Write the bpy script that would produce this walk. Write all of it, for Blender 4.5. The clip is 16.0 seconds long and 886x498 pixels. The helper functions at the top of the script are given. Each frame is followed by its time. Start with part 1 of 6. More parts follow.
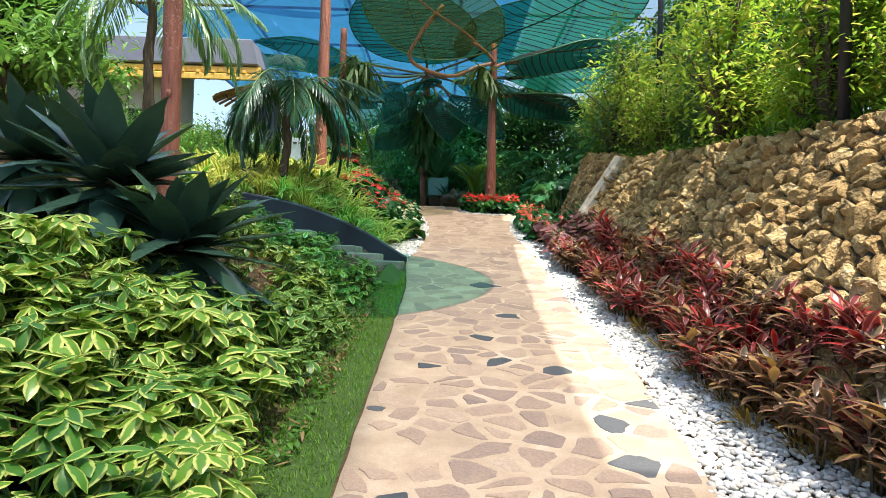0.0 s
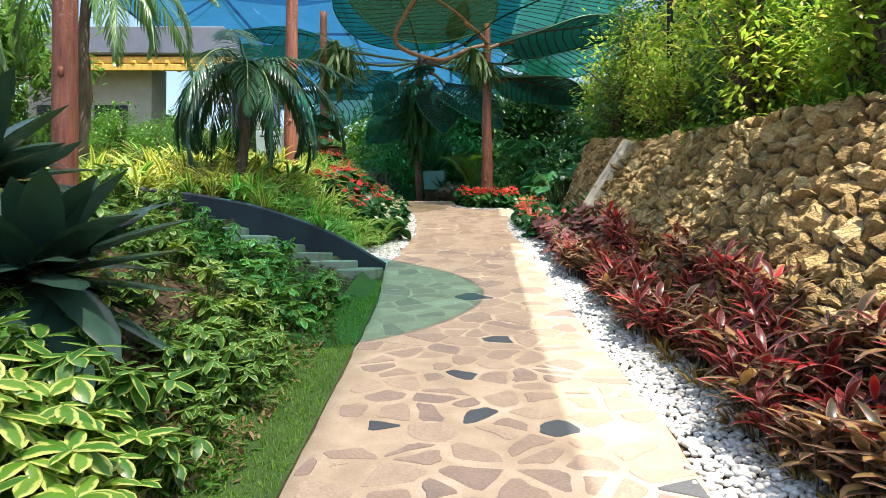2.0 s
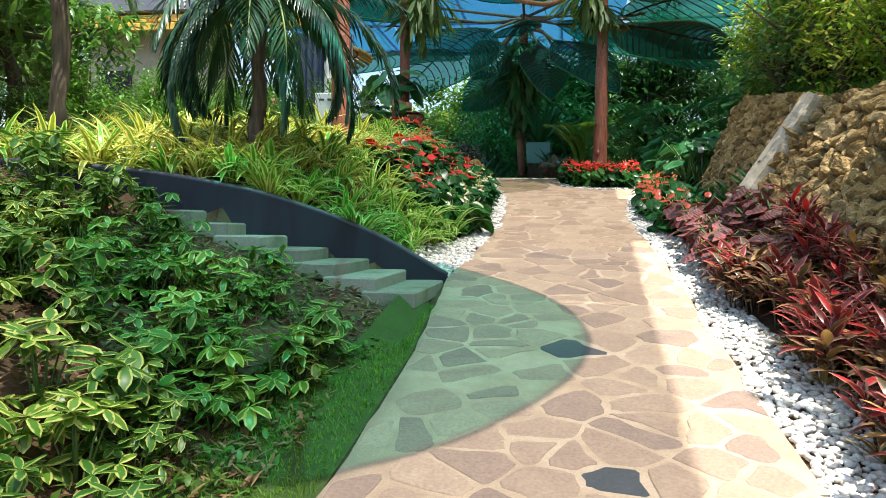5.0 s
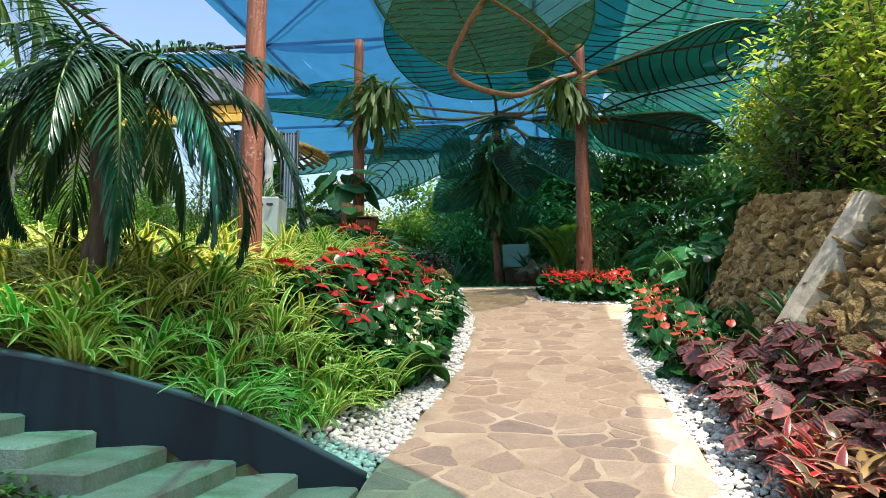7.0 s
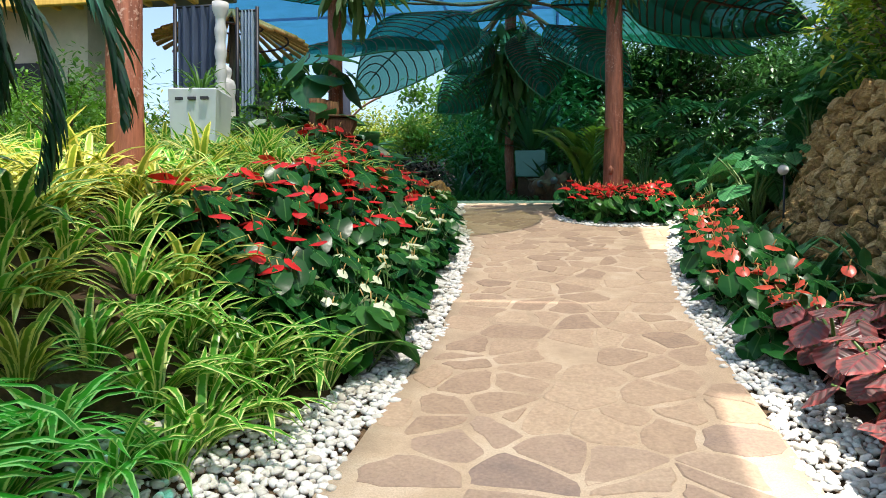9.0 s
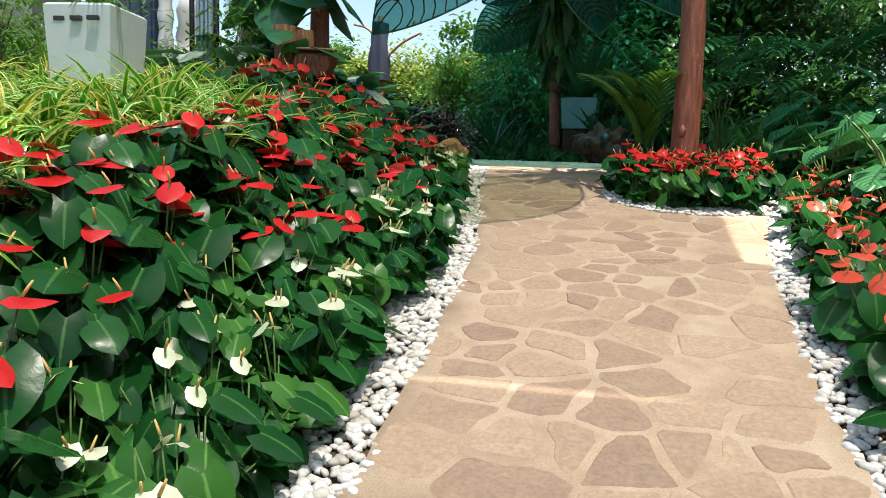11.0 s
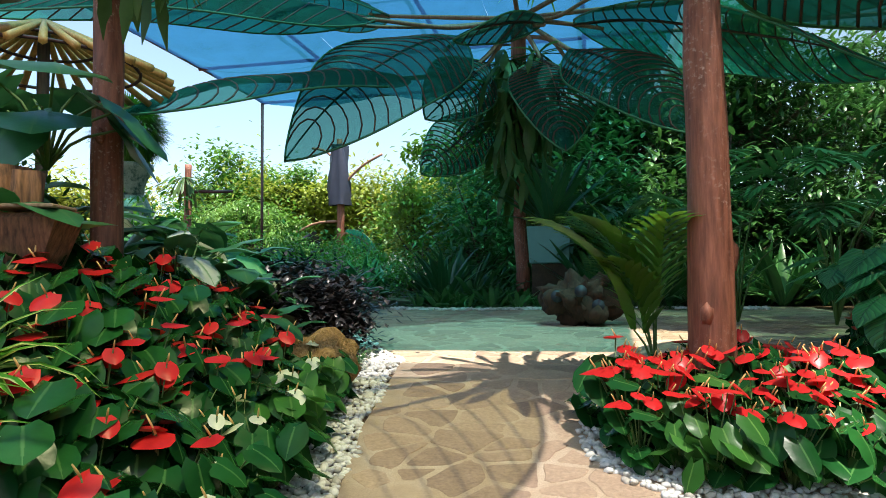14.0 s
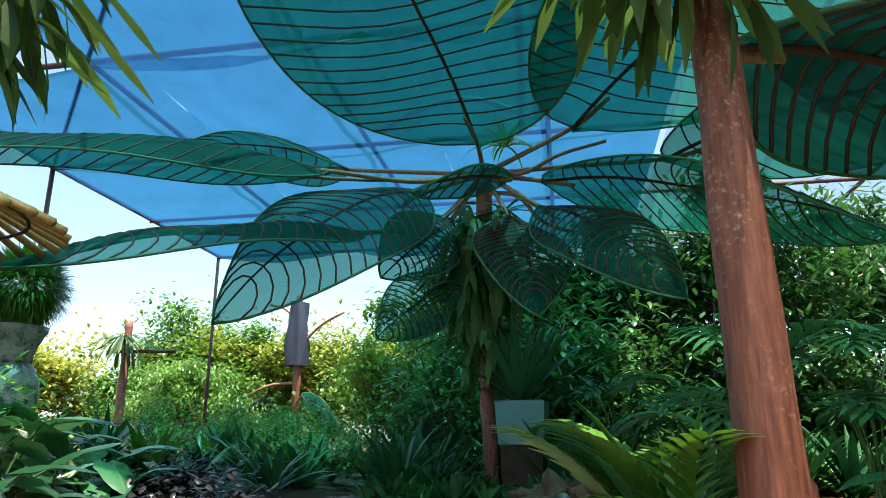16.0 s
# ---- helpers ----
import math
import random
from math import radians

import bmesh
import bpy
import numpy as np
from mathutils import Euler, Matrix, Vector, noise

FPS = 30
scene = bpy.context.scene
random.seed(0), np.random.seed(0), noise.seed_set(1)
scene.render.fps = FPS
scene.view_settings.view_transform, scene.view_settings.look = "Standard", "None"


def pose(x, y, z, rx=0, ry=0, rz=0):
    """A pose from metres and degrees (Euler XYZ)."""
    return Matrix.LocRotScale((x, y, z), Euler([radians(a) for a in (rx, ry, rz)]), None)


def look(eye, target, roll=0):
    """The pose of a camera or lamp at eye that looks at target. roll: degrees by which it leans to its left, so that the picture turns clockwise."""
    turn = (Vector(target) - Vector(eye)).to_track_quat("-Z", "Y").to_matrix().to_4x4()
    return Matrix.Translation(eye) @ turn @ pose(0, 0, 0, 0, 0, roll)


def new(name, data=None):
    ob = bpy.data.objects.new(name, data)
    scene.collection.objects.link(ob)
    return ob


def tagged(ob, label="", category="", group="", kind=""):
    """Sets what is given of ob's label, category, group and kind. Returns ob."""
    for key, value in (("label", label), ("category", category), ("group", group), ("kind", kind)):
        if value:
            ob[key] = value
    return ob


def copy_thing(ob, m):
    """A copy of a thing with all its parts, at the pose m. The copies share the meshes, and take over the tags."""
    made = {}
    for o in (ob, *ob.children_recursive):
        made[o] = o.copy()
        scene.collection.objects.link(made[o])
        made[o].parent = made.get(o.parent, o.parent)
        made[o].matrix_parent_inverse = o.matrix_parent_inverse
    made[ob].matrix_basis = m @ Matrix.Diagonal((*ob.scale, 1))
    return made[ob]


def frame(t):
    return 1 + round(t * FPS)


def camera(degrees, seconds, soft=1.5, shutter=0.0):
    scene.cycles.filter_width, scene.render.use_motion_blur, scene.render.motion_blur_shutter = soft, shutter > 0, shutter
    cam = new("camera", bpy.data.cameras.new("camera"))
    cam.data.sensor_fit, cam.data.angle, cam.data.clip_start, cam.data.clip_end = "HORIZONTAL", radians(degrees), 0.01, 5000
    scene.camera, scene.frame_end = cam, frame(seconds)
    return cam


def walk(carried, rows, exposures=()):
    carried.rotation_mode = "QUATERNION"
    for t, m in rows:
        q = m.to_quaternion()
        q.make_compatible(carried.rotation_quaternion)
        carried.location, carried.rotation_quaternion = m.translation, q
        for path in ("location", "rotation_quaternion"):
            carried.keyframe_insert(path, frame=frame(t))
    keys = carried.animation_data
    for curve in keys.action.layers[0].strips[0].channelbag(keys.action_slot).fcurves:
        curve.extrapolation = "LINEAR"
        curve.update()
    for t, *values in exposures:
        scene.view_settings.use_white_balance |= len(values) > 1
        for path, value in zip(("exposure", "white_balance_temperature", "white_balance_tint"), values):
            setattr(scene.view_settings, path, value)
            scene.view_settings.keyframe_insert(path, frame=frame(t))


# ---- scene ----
cam = camera(65.1, 16.0, soft=0.8)
METRES, EYE, TILT, LEAN, TURN = 17.0, 1.56, 0.0, 0.0, 0.0
ROWS = [
    (0.0, 0.0, 0.0, 0.0, -0.03, 1.04, -1.83),
    (0.5, 0.0015, 0.0148, 0.0014, -0.45, 1.22, -2.35),
    (1.0, 0.0048, 0.0363, 0.0045, -0.09, 0.82, -2.12),
    (1.5, 0.0122, 0.0624, 0.0083, -0.55, 1.35, 0.01),
    (2.0, 0.017, 0.0882, 0.0094, 0.44, 0.51, -0.27),
    (2.5, 0.0193, 0.1171, 0.0128, 1.79, 1.67, -1.21),
    (3.0, 0.022, 0.1476, 0.0165, 4.74, 1.38, -1.17),
    (3.5, 0.0232, 0.1752, 0.0177, 7.15, 0.1, -1.69),
    (6.0, 0.0283, 0.333, 0.0433, 9.77, -1.94, -0.87),
    (6.5, 0.0285, 0.3663, 0.0515, 8.04, 3.93, -0.65),
    (7.0, 0.0299, 0.3981, 0.0569, 8.08, 6.11, -0.16),
    (7.5, 0.0302, 0.4326, 0.0604, 8.78, 4.37, -1.64),
    (8.0, 0.0291, 0.466, 0.0639, 8.0, 2.02, -0.65),
    (10.5, 0.0274, 0.649, 0.0892, 13.14, -5.26, -0.86),
    (11.0, 0.0287, 0.6856, 0.0947, 13.33, -6.35, -1.89),
    (11.5, 0.029, 0.7172, 0.1009, 11.17, -6.78, -1.15),
    (12.0, 0.0293, 0.7547, 0.1071, 10.62, -7.25, -0.38),
    (12.5, 0.0298, 0.7878, 0.1128, 12.35, -5.88, -0.66),
    (13.0, 0.0324, 0.8247, 0.1198, 10.66, -7.21, 1.73),
    (13.5, 0.0337, 0.8591, 0.1283, 12.86, -4.16, 1.75),
    (14.0, 0.0325, 0.8901, 0.1379, 12.25, 2.93, 0.49),
    (14.5, 0.0327, 0.9211, 0.1471, 10.29, 8.18, 1.26),
    (15.0, 0.0307, 0.9436, 0.1516, 9.95, 11.65, 0.14),
    (15.5, 0.0271, 0.9675, 0.1577, 8.3, 14.9, 0.38),
    (16.0, 0.0266, 0.9824, 0.1616, 9.7, 15.79, 0.21),
]
walk(cam, [(t, pose(0, 0, EYE, TILT, LEAN, TURN) @ pose(METRES * x, METRES * y, METRES * z, 90 + pitch, roll, yaw)) for t, x, y, z, yaw, pitch, roll in ROWS], [(0.0, 1.08), (11.0, 0.96), (13.0, 0.95), (14.5, 1.32), (16.0, 1.4)])

# ---- light ----
world = bpy.data.worlds.new("sky")
scene.world = world
world.use_nodes = True
wn = world.node_tree.nodes
sky = wn.new("ShaderNodeTexSky")
sky.sky_type = 'NISHITA'
sky.sun_disc = False
SUN_EL, SUN_AZ = radians(71), radians(-42)      # azimuth from +x towards +y
sky.sun_elevation = SUN_EL
sky.sun_rotation = radians(90) - SUN_AZ
sky.dust_density = 2.0
wn["Background"].inputs[1].default_value = 0.15
world.node_tree.links.new(sky.outputs[0], wn["Background"].inputs[0])
to_sun = Vector((math.cos(SUN_EL) * math.cos(SUN_AZ), math.cos(SUN_EL) * math.sin(SUN_AZ), math.sin(SUN_EL)))
sun_data = bpy.data.lights.new("sun", 'SUN')
sun_data.energy, sun_data.angle, sun_data.color = 5.0, radians(0.5), (1.0, 0.94, 0.84)
sun = new("sun", sun_data)
sun.matrix_world = look(to_sun * 60, (0, 0, 0))

# ---- materials ----
def material(name, rough=0.8, metal=0.0, spec=0.5):
    m = bpy.data.materials.new(name)
    m.use_nodes = True
    b = m.node_tree.nodes["Principled BSDF"]
    b.inputs["Roughness"].default_value = rough
    b.inputs["Metallic"].default_value = metal
    b.inputs["Specular IOR Level"].default_value = spec
    return m, m.node_tree, b


def node(nt, kind, **values):
    n = nt.nodes.new(kind)
    for k, v in values.items():
        n.inputs[k].default_value = v
    return n


def ramp(nt, fac, stops):
    r = nt.nodes.new("ShaderNodeValToRGB")
    e = r.color_ramp.elements
    while len(e) < len(stops):
        e.new(0.5)
    for el, (p, c) in zip(e, stops):
        el.position, el.color = p, (*c, 1)
    nt.links.new(fac, r.inputs[0])
    return r.outputs[0]


def mixed(nt, fac, a, b, blend='MIX'):
    m = nt.nodes.new("ShaderNodeMix")
    m.data_type, m.blend_type = 'RGBA', blend
    for sock, v in ((m.inputs[0], fac), (m.inputs[6], a), (m.inputs[7], b)):
        if isinstance(v, (int, float)):
            sock.default_value = v
        elif isinstance(v, tuple):
            sock.default_value = (*v, 1)
        else:
            nt.links.new(v, sock)
    return m.outputs[2]


def maths(nt, op, a, b=0.0):
    m = nt.nodes.new("ShaderNodeMath")
    m.operation = op
    for sock, v in ((m.inputs[0], a), (m.inputs[1], b)):
        if isinstance(v, (int, float)):
            sock.default_value = v
        else:
            nt.links.new(v, sock)
    return m.outputs[0]


def coords(nt, which="Object"):
    return nt.nodes.new("ShaderNodeTexCoord").outputs[which]


def noisy(nt, scale, detail=4.0, vec=None, rough=0.6):
    n = node(nt, "ShaderNodeTexNoise", Scale=scale, Detail=detail, Roughness=rough)
    nt.links.new(vec if vec is not None else nt.nodes.new("ShaderNodeNewGeometry").outputs["Position"], n.inputs["Vector"])
    return n.outputs["Fac"]


def bumped(nt, b, height, strength=0.5, dist=0.01):
    n = node(nt, "ShaderNodeBump", Strength=strength, Distance=dist)
    nt.links.new(height, n.inputs["Height"])
    nt.links.new(n.outputs[0], b.inputs["Normal"])


def island(nt):
    return nt.nodes.new("ShaderNodeNewGeometry").outputs["Random Per Island"]


def rnd(nt):
    return nt.nodes.new("ShaderNodeObjectInfo").outputs["Random"]


def rocky(name, stops, scale=6.0, fine=60.0, rough=0.85, bump=0.6, per_piece=0.6, moss=None, dist=0.01):
    """Stone, soil, mortar: colour by coarse noise and by piece, fine grain, bump."""
    m, nt, b = material(name, rough)
    coarse, grain = noisy(nt, scale), noisy(nt, fine, 6)
    pick = maths(nt, 'ADD', maths(nt, 'MULTIPLY', coarse, 1 - per_piece), maths(nt, 'MULTIPLY', maths(nt, 'FRACT', maths(nt, 'ADD', island(nt), rnd(nt))), per_piece))
    col = ramp(nt, pick, stops)
    col = mixed(nt, 0.55, col, ramp(nt, grain, [(0.3, (0.45, 0.45, 0.45)), (0.7, (1.0, 1.0, 1.0))]), 'MULTIPLY')
    if moss:
        col = mixed(nt, ramp(nt, noisy(nt, 2.3, 5), [(0.5, (0, 0, 0)), (0.68, (0.75, 0.75, 0.75))]), col, moss)
    nt.links.new(col, b.inputs["Base Color"])
    bumped(nt, b, maths(nt, 'ADD', grain, maths(nt, 'MULTIPLY', coarse, 1.5)), bump, dist)
    return m


def leafy(name, dark, light, edge=None, edge_at=0.3, rough=0.42, trans=0.3, vein=None, warm=None, stripes=0, edge_amount=1.0, gloss=0.5):
    """A leaf: colour by leaf and plant, coloured margin or ribs from the leaf's own coordinates, light through the blade."""
    m, nt, b = material(name, rough, 0.0, gloss)
    uv = nt.nodes.new("ShaderNodeSeparateXYZ")
    nt.links.new(coords(nt, "UV"), uv.inputs[0])
    pick = maths(nt, 'ADD', maths(nt, 'MULTIPLY', island(nt), 0.6), maths(nt, 'MULTIPLY', rnd(nt), 0.4))
    col = mixed(nt, pick, dark, light)
    if warm:
        col = mixed(nt, ramp(nt, maths(nt, 'FRACT', maths(nt, 'MULTIPLY', island(nt), 7.3)), [(0.72, (0, 0, 0)), (0.9, (1, 1, 1))]), col, warm)
    across = maths(nt, 'ABSOLUTE', maths(nt, 'SUBTRACT', uv.outputs[0], 0.5))     # 0 midrib, 0.5 margin
    if edge:
        wob = maths(nt, 'ADD', across, maths(nt, 'MULTIPLY', maths(nt, 'SUBTRACT', noisy(nt, 24, 4), 0.5), 0.5))
        f = ramp(nt, wob, [(edge_at - 0.05, (0, 0, 0)), (edge_at + 0.05, (1, 1, 1))])
        col = mixed(nt, maths(nt, 'MULTIPLY', f, edge_amount), col, edge)
    if vein:
        f = ramp(nt, across, [(0.015, (1, 1, 1)), (0.05, (0, 0, 0))])
        if stripes:
            w = maths(nt, 'SINE', maths(nt, 'MULTIPLY', maths(nt, 'SUBTRACT', uv.outputs[1], maths(nt, 'MULTIPLY', across, 0.5)), stripes * 6.283))
            f = maths(nt, 'MAXIMUM', f, ramp(nt, w, [(0.82, (0, 0, 0)), (0.98, (0.7, 0.7, 0.7))]))
        col = mixed(nt, f, col, vein)
    col = mixed(nt, 0.35, col, ramp(nt, noisy(nt, 14, 4), [(0.3, (0.6, 0.62, 0.55)), (0.7, (1.1, 1.1, 1.05))]), 'MULTIPLY')
    nt.links.new(col, b.inputs["Base Color"])
    tr = nt.nodes.new("ShaderNodeBsdfTranslucent")
    nt.links.new(mixed(nt, 0.6, col, (1.0, 1.0, 0.55), 'MULTIPLY'), tr.inputs[0])
    mix = node(nt, "ShaderNodeMixShader", Fac=trans)
    nt.links.new(b.outputs[0], mix.inputs[1])
    nt.links.new(tr.outputs[0], mix.inputs[2])
    nt.links.new(mix.outputs[0], nt.nodes["Material Output"].inputs[0])
    if stripes:
        bumped(nt, b, maths(nt, 'SINE', maths(nt, 'MULTIPLY', maths(nt, 'SUBTRACT', uv.outputs[1], maths(nt, 'MULTIPLY', across, 0.5)), stripes * 6.283)), 0.5, 0.006)
    else:
        bumped(nt, b, noisy(nt, 30, 3), 0.25, 0.004)
    return m


def netting(name, colour, through_it, glow, thread=120.0, tint=(1, 1, 1)):
    """Woven shade cloth: threads of the colour with light passing between and through them."""
    m, nt, b = material(name, 0.8)
    weave = noisy(nt, thread, 2)
    wear = noisy(nt, 0.9, 5)
    col = mixed(nt, wear, tuple(c * 0.45 for c in colour), tuple(min(1, c * 1.6) for c in colour))
    nt.links.new(col, b.inputs["Base Color"])
    tr = nt.nodes.new("ShaderNodeBsdfTranslucent")
    nt.links.new(col, tr.inputs[0])
    tp = node(nt, "ShaderNodeBsdfTransparent", Color=(*tint, 1))
    m1 = node(nt, "ShaderNodeMixShader", Fac=glow)
    m2 = nt.nodes.new("ShaderNodeMixShader")
    nt.links.new(maths(nt, 'MULTIPLY', maths(nt, 'ADD', 0.6, maths(nt, 'MULTIPLY', weave, 0.8)), through_it), m2.inputs[0])
    for a, s in ((b.outputs[0], m1.inputs[1]), (tr.outputs[0], m1.inputs[2]), (m1.outputs[0], m2.inputs[1]), (tp.outputs[0], m2.inputs[2]), (m2.outputs[0], nt.nodes["Material Output"].inputs[0])):
        nt.links.new(a, s)
    return m


def timber(name, dark, light, rough=0.65, scale=3.0, stretch=9.0, pale=None):
    m, nt, b = material(name, rough)
    mp = nt.nodes.new("ShaderNodeMapping")
    mp.inputs["Scale"].default_value = (stretch, stretch, 1.0)
    nt.links.new(coords(nt), mp.inputs[0])
    grain = noisy(nt, scale, 8, mp.outputs[0])
    col = ramp(nt, grain, [(0.3, dark), (0.7, light)])
    if pale:
        spots = maths(nt, 'MULTIPLY', ramp(nt, noisy(nt, 34, 5), [(0.55, (0, 0, 0)), (0.66, (0.8, 0.8, 0.8))]), ramp(nt, noisy(nt, 1.3, 3), [(0.42, (0, 0, 0)), (0.6, (1, 1, 1))]))
        col = mixed(nt, spots, col, pale)
    nt.links.new(col, b.inputs["Base Color"])
    bumped(nt, b, grain, 0.7, 0.012)
    return m


def painted(name, colour, rough=0.5, metal=0.0, vary=0.3, bump=0.15):
    m, nt, b = material(name, rough, metal)
    col = mixed(nt, noisy(nt, 3.5, 6), tuple(c * (1 - vary) for c in colour), tuple(min(1, c * (1 + vary)) for c in colour))
    nt.links.new(col, b.inputs["Base Color"])
    bumped(nt, b, noisy(nt, 80, 4), bump, 0.004)
    return m


SOIL = rocky("soil", [(0.2, (0.035, 0.022, 0.012)), (0.5, (0.10, 0.06, 0.03)), (0.8, (0.19, 0.12, 0.06))], 2.5, 40, 0.95, 0.9, 0.0)
MORTAR = rocky("path mortar", [(0.25, (0.40, 0.29, 0.20)), (0.5, (0.54, 0.40, 0.275)), (0.75, (0.65, 0.52, 0.39))], 2.6, 130, 0.9, 0.35, 0.0, dist=0.004)
FLAG = rocky("flagstone", [(0.06, (0.20, 0.155, 0.135)), (0.25, (0.31, 0.22, 0.175)), (0.5, (0.40, 0.28, 0.205)), (0.72, (0.48, 0.345, 0.245)), (0.95, (0.56, 0.43, 0.31))], 7, 55, 0.7, 0.7, 0.5, dist=0.008)
FLAG_TAN = rocky("tan flagstone", [(0.06, (0.27, 0.185, 0.135)), (0.3, (0.38, 0.26, 0.18)), (0.55, (0.47, 0.33, 0.225)), (0.9, (0.56, 0.41, 0.28))], 9, 45, 0.75, 0.7, 0.5, dist=0.008)
SLATE = rocky("dark flagstone", [(0.2, (0.05, 0.06, 0.07)), (0.8, (0.12, 0.12, 0.125))], 5, 80, 0.7, 0.5, 0.5, dist=0.005)
PEBBLE = rocky("white pebble", [(0.1, (0.55, 0.50, 0.42)), (0.4, (0.74, 0.72, 0.67)), (0.9, (0.86, 0.85, 0.82))], 9, 60, 0.6, 0.15, 0.8)
ROCK = rocky("wall rock", [(0.15, (0.14, 0.08, 0.028)), (0.36, (0.40, 0.25, 0.09)), (0.58, (0.62, 0.42, 0.17)), (0.85, (0.78, 0.62, 0.36))], 13, 34, 0.9, 1.0, 0.4, moss=(0.11, 0.08, 0.028), dist=0.05)
GAP = rocky("wall joint", [(0.2, (0.03, 0.022, 0.015)), (0.8, (0.10, 0.07, 0.04))], 5, 40, 0.95, 0.8, 0.0)
COPING = rocky("pale coping", [(0.2, (0.50, 0.42, 0.31)), (0.8, (0.82, 0.74, 0.60))], 7, 50, 0.9, 0.8, 0.3)
SLAB = rocky("step slab", [(0.2, (0.20, 0.19, 0.15)), (0.5, (0.34, 0.32, 0.26)), (0.8, (0.44, 0.42, 0.35))], 3, 60, 0.85, 0.6, 0.4, moss=(0.10, 0.14, 0.05))
GOLDROCK = rocky("ochre boulder", [(0.2, (0.20, 0.10, 0.03)), (0.6, (0.45, 0.27, 0.10)), (0.9, (0.55, 0.42, 0.25))], 6, 40, 0.9, 1.0, 0.0, dist=0.03)
POST = timber("stained post", (0.12, 0.035, 0.018), (0.36, 0.125, 0.07), 0.62, 3.2, 9, pale=(0.50, 0.33, 0.26))
BRANCH = timber("brown branch", (0.20, 0.09, 0.05), (0.42, 0.22, 0.14), 0.6)
STUMP = timber("weathered stump", (0.05, 0.022, 0.012), (0.30, 0.14, 0.07), 0.85, 5)
CUTWOOD = timber("cut wood", (0.17, 0.10, 0.06), (0.34, 0.23, 0.15), 0.8, 3)
ROOT = timber("gnarled root", (0.014, 0.007, 0.004), (0.075, 0.032, 0.015), 0.95, 9, 3)
BARK = timber("bark", (0.05, 0.035, 0.025), (0.16, 0.115, 0.08), 0.9, 3)
PALE_BARK = timber("pale bark", (0.16, 0.12, 0.09), (0.34, 0.28, 0.22), 0.9, 2)
SLAT = timber("orange varnished slat", (0.50, 0.20, 0.05), (0.78, 0.38, 0.12), 0.45, 2.5)
YELLOW = timber("yellow beam", (0.62, 0.36, 0.05), (0.85, 0.55, 0.12), 0.5, 2)
STEEL = painted("black steel", (0.018, 0.02, 0.028), 0.45, 0.3)
RUST = painted("rust red steel", (0.10, 0.03, 0.03), 0.6, 0.2)
NAVY = painted("navy sheet", (0.006, 0.012, 0.026), 0.6, 0.0)
NAVY_RIM = painted("worn navy rim", (0.07, 0.085, 0.11), 0.45)
PALEBOX = painted("pale planter", (0.55, 0.60, 0.62), 0.6, 0, 0.12)
GREENBOX = painted("grey-green planter", (0.11, 0.28, 0.26), 0.6, 0, 0.15)
SLOT = painted("dark slot", (0.03, 0.03, 0.04), 0.6)
STATUE = painted("white statue", (0.62, 0.62, 0.60), 0.6, 0, 0.2)
CURTAIN = painted("slate curtain", (0.05, 0.075, 0.13), 0.8)
PALECLOTH = painted("pale blue cloth", (0.30, 0.40, 0.52), 0.8)
TARP = painted("dark tarpaulin", (0.03, 0.035, 0.055), 0.5)
URNMAT = rocky("glazed urn", [(0.35, (0.05, 0.13, 0.10)), (0.5, (0.42, 0.46, 0.38)), (0.8, (0.58, 0.58, 0.5))], 9, 60, 0.35, 0.2, 0.0)
GREYROOF = painted("grey roofing", (0.14, 0.15, 0.19), 0.7)
PLASTER = painted("plaster wall", (0.55, 0.50, 0.42), 0.85)
LEAFNET = netting("green leaf netting", (0.005, 0.115, 0.085), 0.27, 0.52, tint=(0.38, 0.85, 0.68))
OLIVENET = netting("olive leaf netting", (0.06, 0.08, 0.02), 0.68, 0.5, tint=(0.74, 0.76, 0.46))
OPENNET = netting("open green netting", (0.01, 0.26, 0.2), 0.74, 0.7, tint=(0.07, 0.72, 0.60))
DARKNET = netting("dark green leaf netting", (0.003, 0.045, 0.034), 0.10, 0.25, tint=(0.25, 0.85, 0.72))
BLUENET = netting("blue roof netting", (0.02, 0.08, 0.22), 0.42, 0.5, 60, (0.13, 0.58, 0.60))
# only on the unseen panels that filter the sun over path and bank
SHADENET = netting("pale shade netting", (0.42, 0.42, 0.40), 0.38, 0.5, 60)
NAVYNET = netting("dark roof netting", (0.012, 0.02, 0.05), 0.78, 0.3, 60, (0.92, 0.95, 0.84))
RIBGREEN = painted("green rib", (0.05, 0.16, 0.07), 0.5)
RIBRED = painted("rust rib", (0.10, 0.035, 0.025), 0.6)
SCHEF = leafy("schefflera leaf", (0.03, 0.13, 0.02), (0.10, 0.27, 0.035), (0.55, 0.62, 0.15), 0.35, 0.4, 0.25, edge_amount=0.75)
SCHEF_Y = leafy("yellow schefflera leaf", (0.055, 0.21, 0.02), (0.22, 0.38, 0.04), (0.68, 0.70, 0.20), 0.29, 0.34, 0.25, edge_amount=0.9)
BROM = leafy("bromeliad leaf", (0.022, 0.065, 0.05), (0.055, 0.105, 0.07), None, rough=0.2, trans=0.08, warm=(0.12, 0.04, 0.03))
SPIDER = leafy("striped grass leaf", (0.05, 0.27, 0.02), (0.16, 0.48, 0.04), (0.72, 0.80, 0.30), 0.31, 0.32, 0.3)
SPIDER_Y = leafy("yellow striped leaf", (0.14, 0.28, 0.03), (0.40, 0.44, 0.05), (0.88, 0.80, 0.26), 0.27, 0.32, 0.32)
PALMLEAF = leafy("palm leaflet", (0.012, 0.055, 0.028), (0.03, 0.11, 0.05), None, rough=0.35, trans=0.15)
